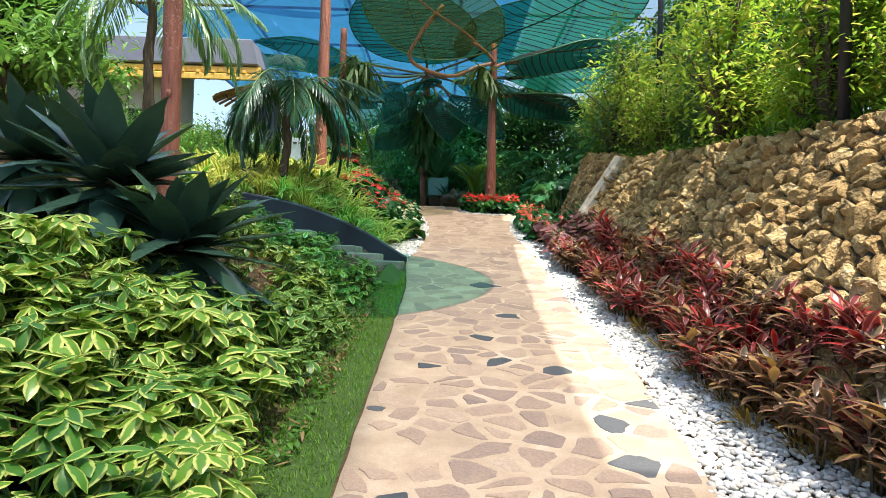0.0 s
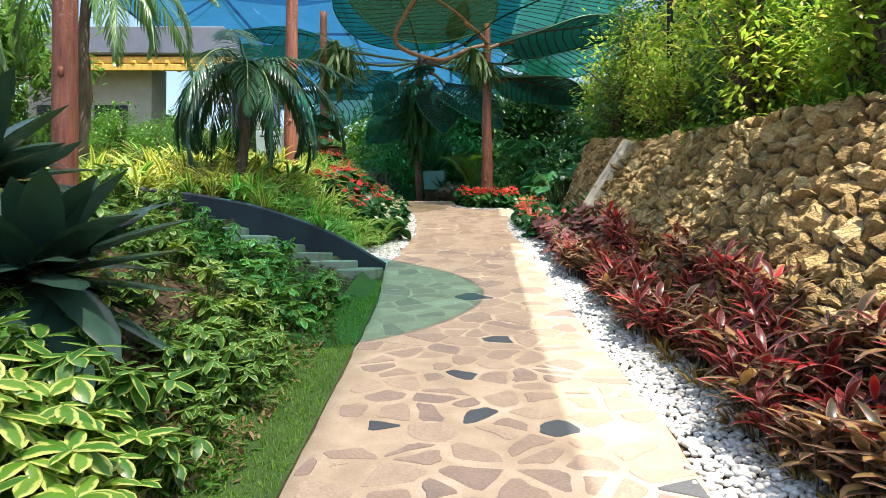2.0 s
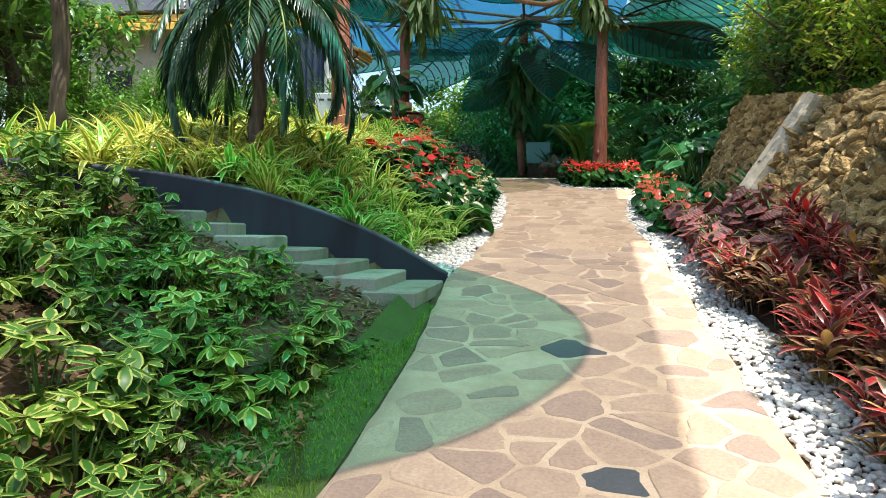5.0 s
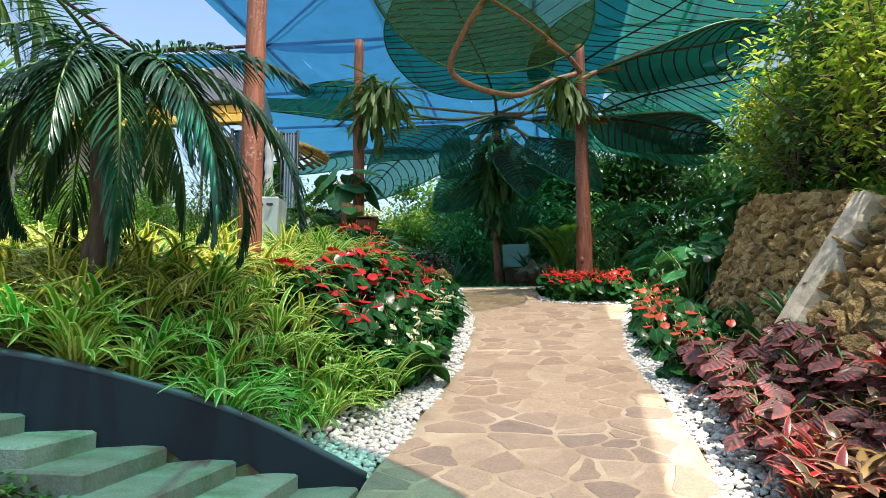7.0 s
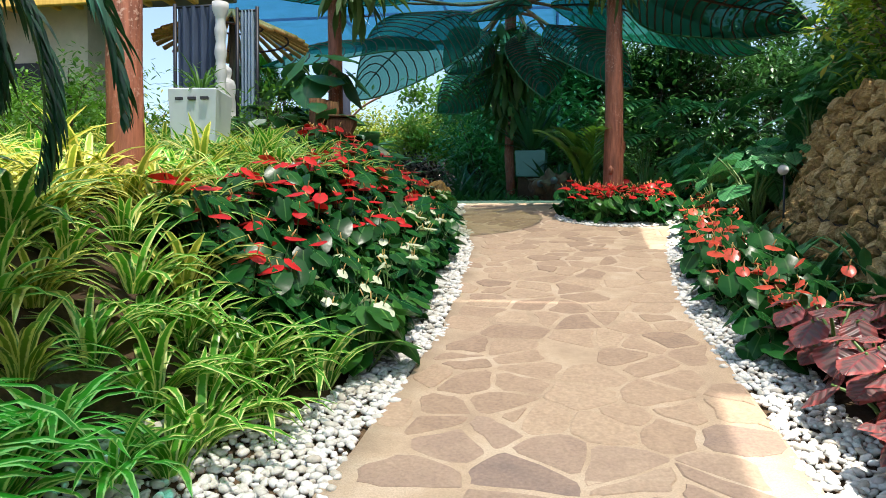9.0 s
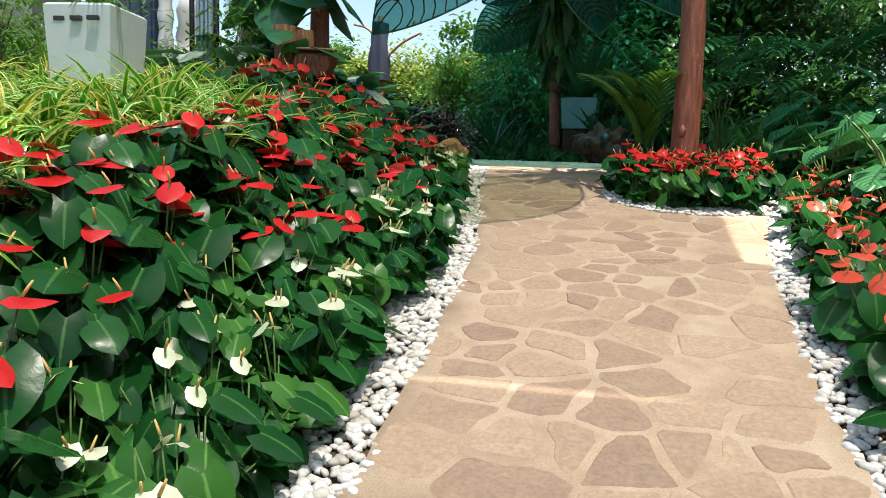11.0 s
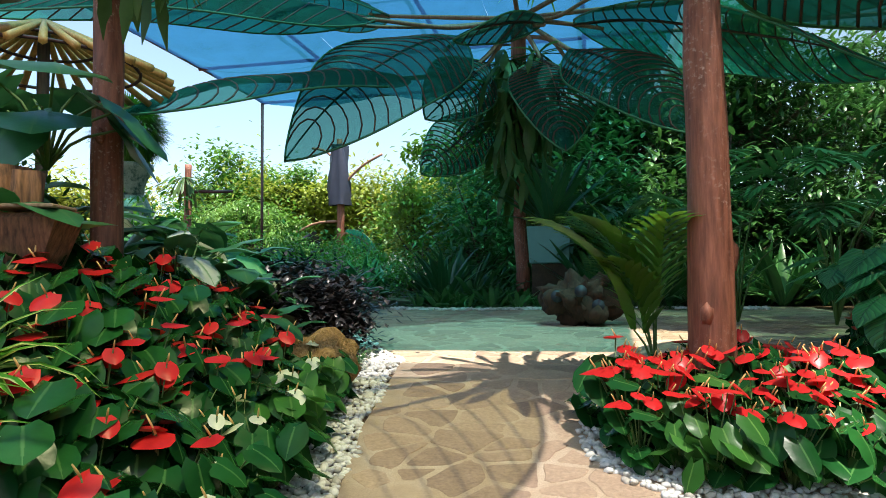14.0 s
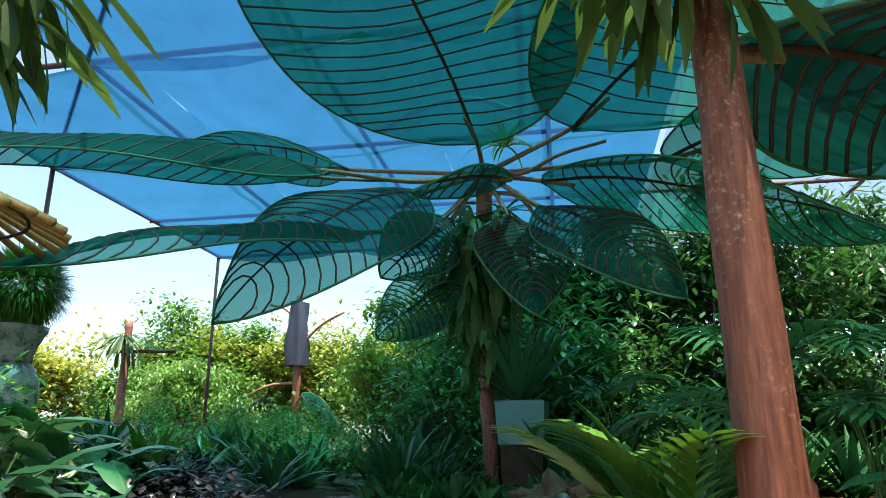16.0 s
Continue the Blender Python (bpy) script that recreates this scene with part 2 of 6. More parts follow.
PALMPALE = leafy("pale palm leaflet", (0.09, 0.22, 0.09), (0.30, 0.42, 0.19), None, rough=0.32, trans=0.3)
PETIOLE = painted("leaf stalk", (0.09, 0.17, 0.04), 0.5)
DRYLEAF = leafy("dry leaf", (0.20, 0.11, 0.05), (0.42, 0.28, 0.14), None, rough=0.7, trans=0.15)
ANTH = leafy("anthurium leaf", (0.006, 0.048, 0.012), (0.022, 0.12, 0.024), None, rough=0.27, trans=0.14, vein=(0.06, 0.17, 0.045), gloss=0.2)
ANTH_L = leafy("light anthurium leaf", (0.02, 0.10, 0.018), (0.07, 0.22, 0.04), None, rough=0.28, trans=0.22, vein=(0.14, 0.30, 0.07), gloss=0.2)
RED = leafy("red spathe", (0.52, 0.012, 0.015), (0.74, 0.03, 0.03), None, rough=0.34, trans=0.18, gloss=0.3)
CORAL = leafy("coral spathe", (0.60, 0.035, 0.025), (0.80, 0.14, 0.07), None, rough=0.3, trans=0.22)
WHITE = leafy("white spathe", (0.70, 0.76, 0.50), (0.85, 0.87, 0.70), None, rough=0.35, trans=0.25, warm=(0.5, 0.66, 0.16))
SPADIX = painted("cream spadix", (0.72, 0.45, 0.16), 0.5)
CORDY = leafy("crimson cordyline leaf", (0.065, 0.02, 0.022), (0.25, 0.035, 0.04), (0.52, 0.17, 0.15), 0.37, 0.3, 0.22, warm=(0.55, 0.03, 0.03))
CORDY_D = leafy("dark cordyline leaf", (0.045, 0.065, 0.035), (0.19, 0.10, 0.06), (0.42, 0.19, 0.13), 0.37, 0.3, 0.22, warm=(0.52, 0.33, 0.11))
BEGON = leafy("begonia leaf", (0.07, 0.03, 0.035), (0.24, 0.15, 0.145), (0.36, 0.09, 0.085), 0.34, 0.34, 0.18, vein=(0.26, 0.06, 0.07), warm=(0.42, 0.035, 0.035), stripes=5)
CROTON = leafy("ochre undergrowth leaf", (0.16, 0.10, 0.02), (0.45, 0.30, 0.06), None, rough=0.5, trans=0.3)
PHILO = leafy("ribbed leaf", (0.03, 0.15, 0.05), (0.085, 0.31, 0.11), None, rough=0.35, trans=0.25, vein=(0.02, 0.09, 0.035), stripes=9)
BROAD = leafy("broad leaf", (0.02, 0.11, 0.04), (0.06, 0.22, 0.08), None, rough=0.35, trans=0.2, vein=(0.08, 0.2, 0.07))
PALELEAF = leafy("silvered leaf", (0.42, 0.50, 0.42), (0.66, 0.70, 0.60), (0.05, 0.16, 0.05), 0.42, 0.4, 0.2, vein=(0.2, 0.35, 0.2))
BAMBOO = leafy("golden shrub leaf", (0.13, 0.33, 0.035), (0.46, 0.60, 0.09), None, rough=0.34, trans=0.5, warm=(0.66, 0.60, 0.16))
MANGO = leafy("glossy tree leaf", (0.06, 0.20, 0.03), (0.24, 0.42, 0.10), None, rough=0.28, trans=0.35, gloss=0.8)
BUSH = leafy("shrub leaf", (0.05, 0.16, 0.022), (0.15, 0.34, 0.04), None, rough=0.45, trans=0.35)
DARKBUSH = leafy("dark shrub leaf", (0.03, 0.13, 0.04), (0.13, 0.32, 0.095), None, rough=0.3, trans=0.28, gloss=0.7)
PURPLE = leafy("purple-black leaf", (0.010, 0.012, 0.010), (0.03, 0.02, 0.022), None, rough=0.35, trans=0.08)
YELBUSH = leafy("yellow-green crown leaf", (0.18, 0.28, 0.04), (0.44, 0.46, 0.08), None, rough=0.5, trans=0.4)
BLOSSOM = leafy("pale pink blossom", (0.62, 0.40, 0.44), (0.82, 0.70, 0.68), None, rough=0.6, trans=0.3)
GRASS = leafy("lawn blade", (0.07, 0.23, 0.010), (0.23, 0.42, 0.03), None, rough=0.5, trans=0.4)
STAG = leafy("staghorn frond", (0.05, 0.12, 0.03), (0.16, 0.26, 0.07), None, rough=0.5, trans=0.3)
MOSS = leafy("fine ball leaf", (0.06, 0.20, 0.015), (0.20, 0.40, 0.05), None, rough=0.5, trans=0.3)
TURF = rocky("turf soil", [(0.2, (0.035, 0.07, 0.012)), (0.8, (0.07, 0.14, 0.022))], 3, 60, 0.95, 0.6, 0.0)

# ---- geometry helpers ----
rng = random.Random(11)


class Geo:
    """Collects faces of one mesh, with a leaf coordinate for each corner and a material slot for each face."""

    def __init__(self):
        self.v, self.f, self.u, self.m, self.hard = [], [], [], [], False

    def quad_strip(self, rows, closed=False, uvs=None, mi=0, cap=False):
        """rows: lists of points, equally long; joins each row to the next."""
        o, n, k = len(self.v), len(rows[0]), len(rows)
        for r, row in enumerate(rows):
            for c, p in enumerate(row):
                self.v.append(tuple(p))
                self.u.append(uvs[r][c] if uvs else (c / max(1, n - 1), r / max(1, k - 1)))
        for r in range(k - 1):
            for c in range(n if closed else n - 1):
                d = (c + 1) % n
                self.f.append((o + r * n + c, o + r * n + d, o + (r + 1) * n + d, o + (r + 1) * n + c))
                self.m.append(mi)
        if cap:
            self.f.append(tuple(o + c for c in reversed(range(n))))
            self.f.append(tuple(o + (k - 1) * n + c for c in range(n)))
            self.m += [mi, mi]

    def tube(self, pts, radii, n=8, mi=0, wob=0.0, seed=0.0):
        rows = []
        pts = [Vector(p) for p in pts]
        if isinstance(radii, (int, float)):
            radii = [radii] * len(pts)
        side = None
        for i, p in enumerate(pts):
            d = (pts[min(i + 1, len(pts) - 1)] - pts[max(i - 1, 0)]).normalized()
            a = side if side is not None else (Vector((0, 0, 1)) if abs(d.z) < 0.9 else Vector((1, 0, 0)))
            a = (a - d * a.dot(d)).normalized()
            side, b = a, d.cross(a)
            row = []
            for k in range(n):
                w = 2 * math.pi * k / n
                q = a * math.cos(w) + b * math.sin(w)
                r = radii[i] * (1 + wob * noise.noise(p * 1.7 + q * 1.3 + Vector((seed, 0, 0))))
                row.append(p + q * r)
            rows.append(row)
        self.quad_strip(rows, True, None, mi, True)

    def leaf(self, p, az, el, length, width, droop=0.6, prof=None, fold=0.25, mi=0, twist=0.0, wave=0.0, lobe=0.0):
        """A blade from p in the direction az, el (radians), which bends down by droop along its length."""
        prof = prof or LANCE
        n = len(prof) - 1
        p = Vector(p)
        side = Vector((-math.sin(az), math.cos(az), 0))
        rows, uvs = [], []
        for k, w in enumerate(prof):
            e = el - droop * k / n
            d = Vector((math.cos(az) * math.cos(e), math.sin(az) * math.cos(e), math.sin(e)))
            up = d.cross(side) * -1
            s = side * math.cos(twist) + up * math.sin(twist)
            u2 = up * math.cos(twist) - side * math.sin(twist)
            h = width * w * 0.5
            lift = math.sin(fold) * h
            wv = wave * math.sin(k * 2.1) * h
            back = d * (lobe * length * (1 - k / n) ** 3)       # rounded ears behind the stalk
            rows.append((p - s * h * math.cos(fold) + u2 * (lift + wv) - back, p.copy(), p + s * h * math.cos(fold) + u2 * (lift - wv) - back))
            uvs.append(((0, k / n), (0.5, k / n), (1, k / n)))
            p = p + d * (length / n)
        self.quad_strip(rows, False, uvs, mi)
        return p

    def box(self, c, size, rz=0.0, mi=0, taper=1.0, bevel=0.0, lean=(0, 0)):
        """A box standing on c, with cut edges where bevel is given."""
        x, y, z = size[0] / 2, size[1] / 2, size[2]
        self.hard = True
        t = pose(*c, 0, 0, rz)
        b = min(bevel, x * 0.4, y * 0.4, z * 0.3)
        if b > 0:
            prof = [(1, b, 0.0), (0, b, b), (0, b, z - b), (1, b, z)]
        else:
            prof = [(0, 0, 0.0), (0, 0, z)]
        rows = []
        for inset, bb, h in prof:
            k = 1 + (taper - 1) * h / z
            xx, yy = (x - (bb if inset else 0)) * k, (y - (bb if inset else 0)) * k
            lx, ly = lean[0] * h, lean[1] * h
            rows.append([t @ Vector((a * xx + lx, c2 * yy + ly, h)) for a, c2 in ((-1, -1), (1, -1), (1, 1), (-1, 1))])
        self.quad_strip(rows, True, None, mi, True)

    def blob(self, c, size, lumps=0.25, freq=1.3, seed=0.0, mi=0, seg=8, rings=5, rz=0.0):
        """A lumpy stone."""
        rows = []
        t = pose(*c, 0, 0, rz)
        for r in range(rings + 1):
            th = math.pi * (0.04 + 0.92 * r / rings)
            row = []
            for s in range(seg):
                ph = 2 * math.pi * s / seg
                q = Vector((math.sin(th) * math.cos(ph), math.sin(th) * math.sin(ph), -math.cos(th)))
                k = 1 + lumps * noise.noise(q * freq + Vector((seed, seed * 0.7, 3.1)))
                row.append(t @ Vector((q.x * size[0] * k, q.y * size[1] * k, q.z * size[2] * k)))
            rows.append(row)
        self.quad_strip(rows, True, None, mi, True)

    def lathe(self, c, profile, n=20, mi=0):
        c = Vector(c)
        self.quad_strip([[c + Vector((r * math.cos(2 * math.pi * k / n), r * math.sin(2 * math.pi * k / n), z)) for k in range(n)] for r, z in profile], True, None, mi, True)

    def mesh(self, name, mats, smooth=True):
        me = bpy.data.meshes.new(name)
        me.from_pydata(self.v, [], self.f)
        for m in (mats if isinstance(mats, (list, tuple)) else [mats]):
            me.materials.append(m)
        me.polygons.foreach_set("material_index", self.m)
        me.polygons.foreach_set("use_smooth", [smooth and not self.hard] * len(self.f))
        layer = me.uv_layers.new(name="leaf")
        ids = np.empty(len(me.loops), dtype=np.int32)
        me.loops.foreach_get("vertex_index", ids)
        layer.data.foreach_set("uv", np.array(self.u, dtype=np.float32)[ids].ravel())
        me.update()
        return me


LANCE = (0.12, 0.75, 1.0, 0.7, 0.03)
OVAL = (0.1, 0.8, 1.0, 0.85, 0.05)
STRAP = (0.6, 0.95, 1.0, 0.9, 0.65, 0.05)
HEART = (0.52, 0.94, 1.0, 0.88, 0.56, 0.02)
ROUND = (0.35, 0.95, 1.0, 0.75, 0.1)
SHORT = (0.1, 1.0, 0.05)


def part(name, geo, mat, parent=None, label="", smooth=True):
    ob = new(name, geo if isinstance(geo, bpy.types.Mesh) else geo.mesh(name, mat, smooth))
    ob.parent = parent
    if label:
        tagged(ob, label)
    return ob


def thing(name, label, category, at=(0, 0, 0), rz=0.0, group="", kind=""):
    ob = new(name)
    ob.empty_display_size = 0.1
    ob.matrix_basis = pose(*at, 0, 0, rz)
    return tagged(ob, label, category, group, kind)


def smooth01(t):
    t = max(0.0, min(1.0, t))
    return t * t * (3 - 2 * t)


def spline(pts, n):
    """n points along a smooth curve through pts."""
    pts = [Vector(p) for p in pts]
    ext = [pts[0] * 2 - pts[1]] + pts + [pts[-1] * 2 - pts[-2]]
    out = []
    for i in range(n):
        s = i / (n - 1) * (len(pts) - 1)
        k = min(int(s), len(pts) - 2)
        t = s - k
        a, b, c, d = ext[k:k + 4]
        out.append(0.5 * (2 * b + (c - a) * t + (2 * a - 5 * b + 4 * c - d) * t * t + (3 * b - a - 3 * c + d) * t ** 3))
    return out


# ---- lie of the land ----
SLOPE_Y = (-60, 0, 4.25, 6, 7.8, 10.85, 16.25, 17.75, 21, 23, 27, 60)
SLOPE_Z = (-6, 0, 0.55, 0.79, 1.04, 1.55, 2.50, 2.71, 3.22, 3.38, 3.43, 3.5)
RIM = [(-0.58, 11.05, 1.58), (-1.2, 10.75, 1.95), (-1.8, 10.42, 2.2), (-2.3, 10.18, 2.34), (-3.1, 9.95, 2.46), (-4.2, 9.8, 2.53), (-5.6, 9.75, 2.56)]
WALL_FOOT, WALL_BATTER = 2.33, 0.63


def path_z(y):
    return float(np.interp(y, SLOPE_Y, SLOPE_Z))


def wall_height(y):
    return 2.15 - 0.073 * (y - 5.85) if y < 13.2 else float(np.interp(y, (13.2, 14.3, 16.5, 18, 20, 24), (1.62, 1.68, 1.66, 1.38, 1.2, 0.8)))


def wall_foot(y):
    return WALL_FOOT if y < 13.2 else float(np.interp(y, (13.2, 14.0, 17.0, 19.0, 22.0, 30.0), (2.6, 2.7, 2.75, 3.3, 4.6, 6.5)))


def path_left(y):
    return float(np.interp(y, (-60, 4, 9, 11, 12.5, 14, 16.6, 18.3, 19.4, 21.1, 22.4, 24, 26, 30), (-0.52, -0.5, -0.47, -0.58, -0.44, -0.34, -0.46, -0.72, -0.95, -1.15, -1.9, -4.2, -5.2, -5.4)))


def path_right(y):
    return float(np.interp(y, (-60, 3.4, 5.5, 12, 14.8, 16.5, 18.3, 20, 21.5, 23, 25, 30), (1.4, 1.42, 1.58, 1.55, 1.45, 1.6, 1.9, 2.25, 2.4, 3.2, 4.2, 4.5)))


def rim_y(x):
    return float(np.interp(-x, [-p[0] for p in RIM], [p[1] for p in RIM]))


def land(x, y):
    z = path_z(y)
    if x < -0.5:
        d = -x - 0.85
        full = float(np.interp(y, (0, 6, 8, 11, 12.5, 13.6, 17.5, 19.3, 21.5, 24, 30), (0.74, 0.76, 0.98, 1.0, 1.12, 0.98, 0.98, 0.95, 0.5, 0.3, 0.1)))
        edge = max(0.0, -x + path_left(y) - 0.35)
        rise = full * smooth01(edge / 1.7) + 0.05 * max(0.0, min(6.0, -x - 3))
        if y < 11.1:
            low = 0.31 * max(0.0, -x - 0.65) - 0.04          # beside the steps the bank lies low
            k = smooth01((y - 6.6) / 1.8)
            if y < rim_y(x) + 0.02:
                rise = rise * (1 - k) + min(rise, low if y > 9.85 else low + 0.10) * k
                if x < -0.62:                                 # soil banked against the ends of the slabs
                    flush = 1.46 + 0.31 * (-x - 0.81) - z
                    k = smooth01((y - 9.0) / 0.7) * smooth01((-x - 0.6) / 0.2)
                    rise = rise * (1 - k) + flush * k
            else:
                rise = max(rise, float(np.interp(-x, [-p[0] for p in RIM], [p[2] for p in RIM])) - z - 0.10) if x < -0.7 else rise
        z += max(-0.12, rise)
    elif x > wall_foot(y) and y < 26:
        h, dx = wall_height(y), x - wall_foot(y)
        bat = WALL_BATTER if y < 13.2 else 0.42
        k = smooth01((26 - y) / 6)
        z += k * (min(h, dx / bat) - 0.06 + 0.22 * max(0.0, min(8.0, dx - h * bat)))
    if y > 29 or abs(x) > 9:
        z += 0.12 * noise.noise(Vector((x * 0.2, y * 0.2, 0)))
    return z

# ---- ground ----
def steps_line(a, b, step):
    n = max(1, round((b - a) / step))
    return [a + (b - a) * i / n for i in range(n + 1)]


g = Geo()
gx = [-400, -120, -60, -30, -18, -12, -9] + steps_line(-7, -0.4, 0.2) + steps_line(-0.1, 1.4, 0.5) + steps_line(1.6, 6, 0.15) + [6.5, 7.5, 9, 12, 18, 30, 60, 120, 400]
gy = [-60, -30, -12, -6] + steps_line(-3, 26, 0.2) + [27, 28.5, 30, 33, 37, 42, 50, 70, 120, 400, 900]
g.quad_strip([[(x, y, land(x, y) - 0.03) for x in gx] for y in gy])
tagged(part("ground", g, SOIL), "brown garden soil rising in banks beside the path", "ground", kind="structure")

# path bed of mortar
g = Geo()
g.quad_strip([[(path_left(y) + (path_right(y) - path_left(y)) * (0.0, 0.008, 0.1, 0.2, 0.3, 0.4, 0.5, 0.6, 0.7, 0.8, 0.9, 0.992, 1.0)[k] + (0.02 * noise.noise(Vector((k, y * 3, 0))) if k in (0, 1, 11, 12) else 0), y, path_z(y) + (0.0 if 0 < k < 12 else -0.06)) for k in range(13)] for y in steps_line(-4, 29.5, 0.18)])
path = tagged(part("pavement", g, MORTAR), "cream mortar path set with irregular brown flagstones", "garden path", kind="structure")


# ---- stone retaining wall ----
def wall_face(y, t, out=0.0):
    """A point of the wall's face: t from its foot (0) to its top (1)."""
    h = wall_height(y)
    bat = WALL_BATTER if y < 13.2 else 0.42
    n = Vector((-1, 0, bat)).normalized()
    return Vector((wall_foot(y) + bat * h * t, y, path_z(y) + h * t)) + n * out


def wall_body(y0, y1):
    g = Geo()
    rows = []
    for y in steps_line(y0, y1, 0.25):
        row = [wall_face(y, t, -0.03) for t in (-0.12, 0.0, 0.25, 0.5, 0.75, 1.0)]
        top = row[-1]
        row += [top + Vector((0.45, 0, -0.02)), top + Vector((0.45, 0, -0.9))]
        rows.append(row)
    g.quad_strip(rows, False)
    return g


wall_1 = tagged(part("wall_east", wall_body(-4, 13.1), GAP), "sloping dry wall of rough ochre field stones", "stone wall", kind="structure")
wall_2 = tagged(part("wall_northeast", wall_body(13.35, 25), GAP), "shaded continuation of the rough stone wall", "stone wall", kind="structure")
g = Geo()
rows = []
for i in range(31):
    p = wall_face(13.1, i / 30 * 1.02 - 0.02, 0.08)
    w, u = (0.17 + 0.05 * noise.noise(Vector((i * 0.5, k, 0))) for k in (0, 9))
    e = 0.03 * noise.noise(Vector((i * 0.7, 4, 0)))
    rows.append([p + Vector((0.3, -w, -0.1)), p + Vector((-0.02, -w, 0.0)), p + Vector((-0.06 - e, -w * 0.6, 0.05)), p + Vector((-0.08 + e, 0.05, 0.05 + e)), p + Vector((-0.03, u + 0.04, 0.02)), p + Vector((0.3, u + 0.04, -0.1))])
g.quad_strip(rows, True, cap=True)
tagged(part("trim", g, COPING, smooth=False), "pale mortared edge at the end of the stone wall", "wall edge", kind="structure")


# ---- posts and roof ----
def post(x, y, z0, z1, r0, r1, label, lean=(0.0, 0.0), knots=()):
    t = thing("timber_post", label, "post", (x, y, z0), group="timber posts")
    g = Geo()
    n = 26
    s = rng.random() * 50
    g.tube([(lean[0] * i / n + 0.012 * noise.noise(Vector((s, i * 0.3, 0))), lean[1] * i / n, (z1 - z0) * i / n) for i in range(n + 1)], [r0 + (r1 - r0) * i / n for i in range(n + 1)], 18, 0, 0.10, s)
    part("shaft", g, POST, t)
    for kz, ka, kr in knots:
        k = Geo()
        f = kz / (z1 - z0)
        rr = r0 + (r1 - r0) * f
        k.blob((lean[0] * f + math.cos(ka) * rr * 0.9, math.sin(ka) * rr * 0.9, kz), (kr, kr, kr * 1.5), 0.3, 2, s, seg=10, rings=6)
        part("knot", k, POST, t)
    return t


post(1.31, 20.0, 2.95, 7.9, 0.165, 0.088, "reddish stained timber post standing in a ring of red anthuriums", (-0.02, 0), ((1.13, 0.3, 0.07), (0.75, -1.9, 0.05)))
post(-2.93, 19.57, 3.4, 8.1, 0.12, 0.09, "reddish timber post beside a cut tree stump", (-0.1, 0.1), ((1.6, -1.2, 0.04),))
post(-2.44, 13.45, 2.8, 8.6, 0.125, 0.085, "reddish timber post rising from striped grass", (0.0, 0.0), ((1.2, -1.5, 0.035),))
post(-2.88, 7.2, 1.7, 8.0, 0.105, 0.085, "reddish timber post behind large bromeliads", (-0.03, 0), ((1.5, -1.4, 0.03),))


def steel_pole(x, y, z0, z1, r=0.055):
    t = thing("roof_pole", "black steel pole holding up the roof netting", "pole", (x, y, z0), group="roof poles")
    g = Geo()
    g.tube([(0, 0, 0), (0, 0, z1 - z0)], r, 14)
    part("shaft", g, STEEL, t)
    g = Geo()
    g.lathe((0, 0, 0), [(r * 2.2, 0), (r * 2.2, 0.02), (r * 1.15, 0.03), (r * 1.15, 0.06)], 14)
    part("base_plate", g, STEEL, t)


steel_pole(3.75, 6.54, wall_face(6.54, 1).z - 0.1, 9.7)
steel_pole(4.2, 13.8, 3.9, 9.6)

# roof of netting on steel pipes
ROOF = 11.4


def sheet(name, x0, x1, y0, y1, z, mat, label, sag=0.35, bays=3.5):
    """Roof netting, one sagging panel for each bay."""
    t = thing(name, label, "shade net", ((x0 + x1) / 2, (y0 + y1) / 2, z), group="roof nets")
    cx, cy = (x0 + x1) / 2, (y0 + y1) / 2
    n = max(1, round((x1 - x0) / bays))
    for b in range(n):
        a0, a1 = x0 + (x1 - x0) * b / n, x0 + (x1 - x0) * (b + 1) / n
        g = Geo()
        ny = max(2, int((y1 - y0) / 0.5))
        g.quad_strip([[(a0 + (a1 - a0) * i / 10 - cx, y0 + (y1 - y0) * j / ny - cy,
                        -sag * math.sin(math.pi * i / 10) * (0.5 + 0.5 * abs(math.sin(math.pi * j * 0.5 / bays))) + 0.07 * noise.noise(Vector((i * 0.6 + b * 7, j * 0.7, z))))
                       for i in range(11)] for j in range(ny + 1)])
        part("net_panel", g, mat, t)
    return t


sheet("roof_net", -8.6, 3.0, 19.8, 27.2, ROOF, BLUENET, "blue woven roof netting sagging between steel pipes", 0.45, 4.8)
sheet("roof_net", -12.6, 3.0, 27.2, 41.0, ROOF, BLUENET, "blue woven roof netting sagging between steel pipes", 0.45, 4.8)
sheet("roof_net", 3.1, 19.0, 20.6, 41.0, ROOF - 0.1, NAVYNET, "dark navy roof netting sagging between steel pipes", 0.45, 4.8)
# panels below stay out of view: added, with gaps, to shape sun and shade
sheet("roof_net", -4.6, 3.3, -4.0, 8.4, 9.7, SHADENET, "unseen pale netting added to shade the path")
sheet("roof_net", -0.5, 3.3, 8.4, 13.0, 9.7, SHADENET, "unseen narrow pale netting added to shade the path")
sheet("roof_net", -4.6, 3.3, 13.0, 19.6, 9.7, SHADENET, "unseen pale netting added to shade the path")
sheet("roof_net", 3.3, 3.95, -4.0, 1.6, 9.7, SHADENET, "unseen short strip of pale netting added for shade", 0.1)
sheet("roof_net", 3.3, 3.95, 11.2, 15.3, 9.7, SHADENET, "unseen short strip of pale netting added for shade", 0.1)
sheet("roof_net", 3.95, 4.7, -4.0, 15.4, 9.6, SHADENET, "unseen pale netting added to shade the planted bank")
sheet("roof_net", 4.75, 8.6, 9.6, 19.0, 9.6, SHADENET, "unseen pale netting added to shade the end of the bank")


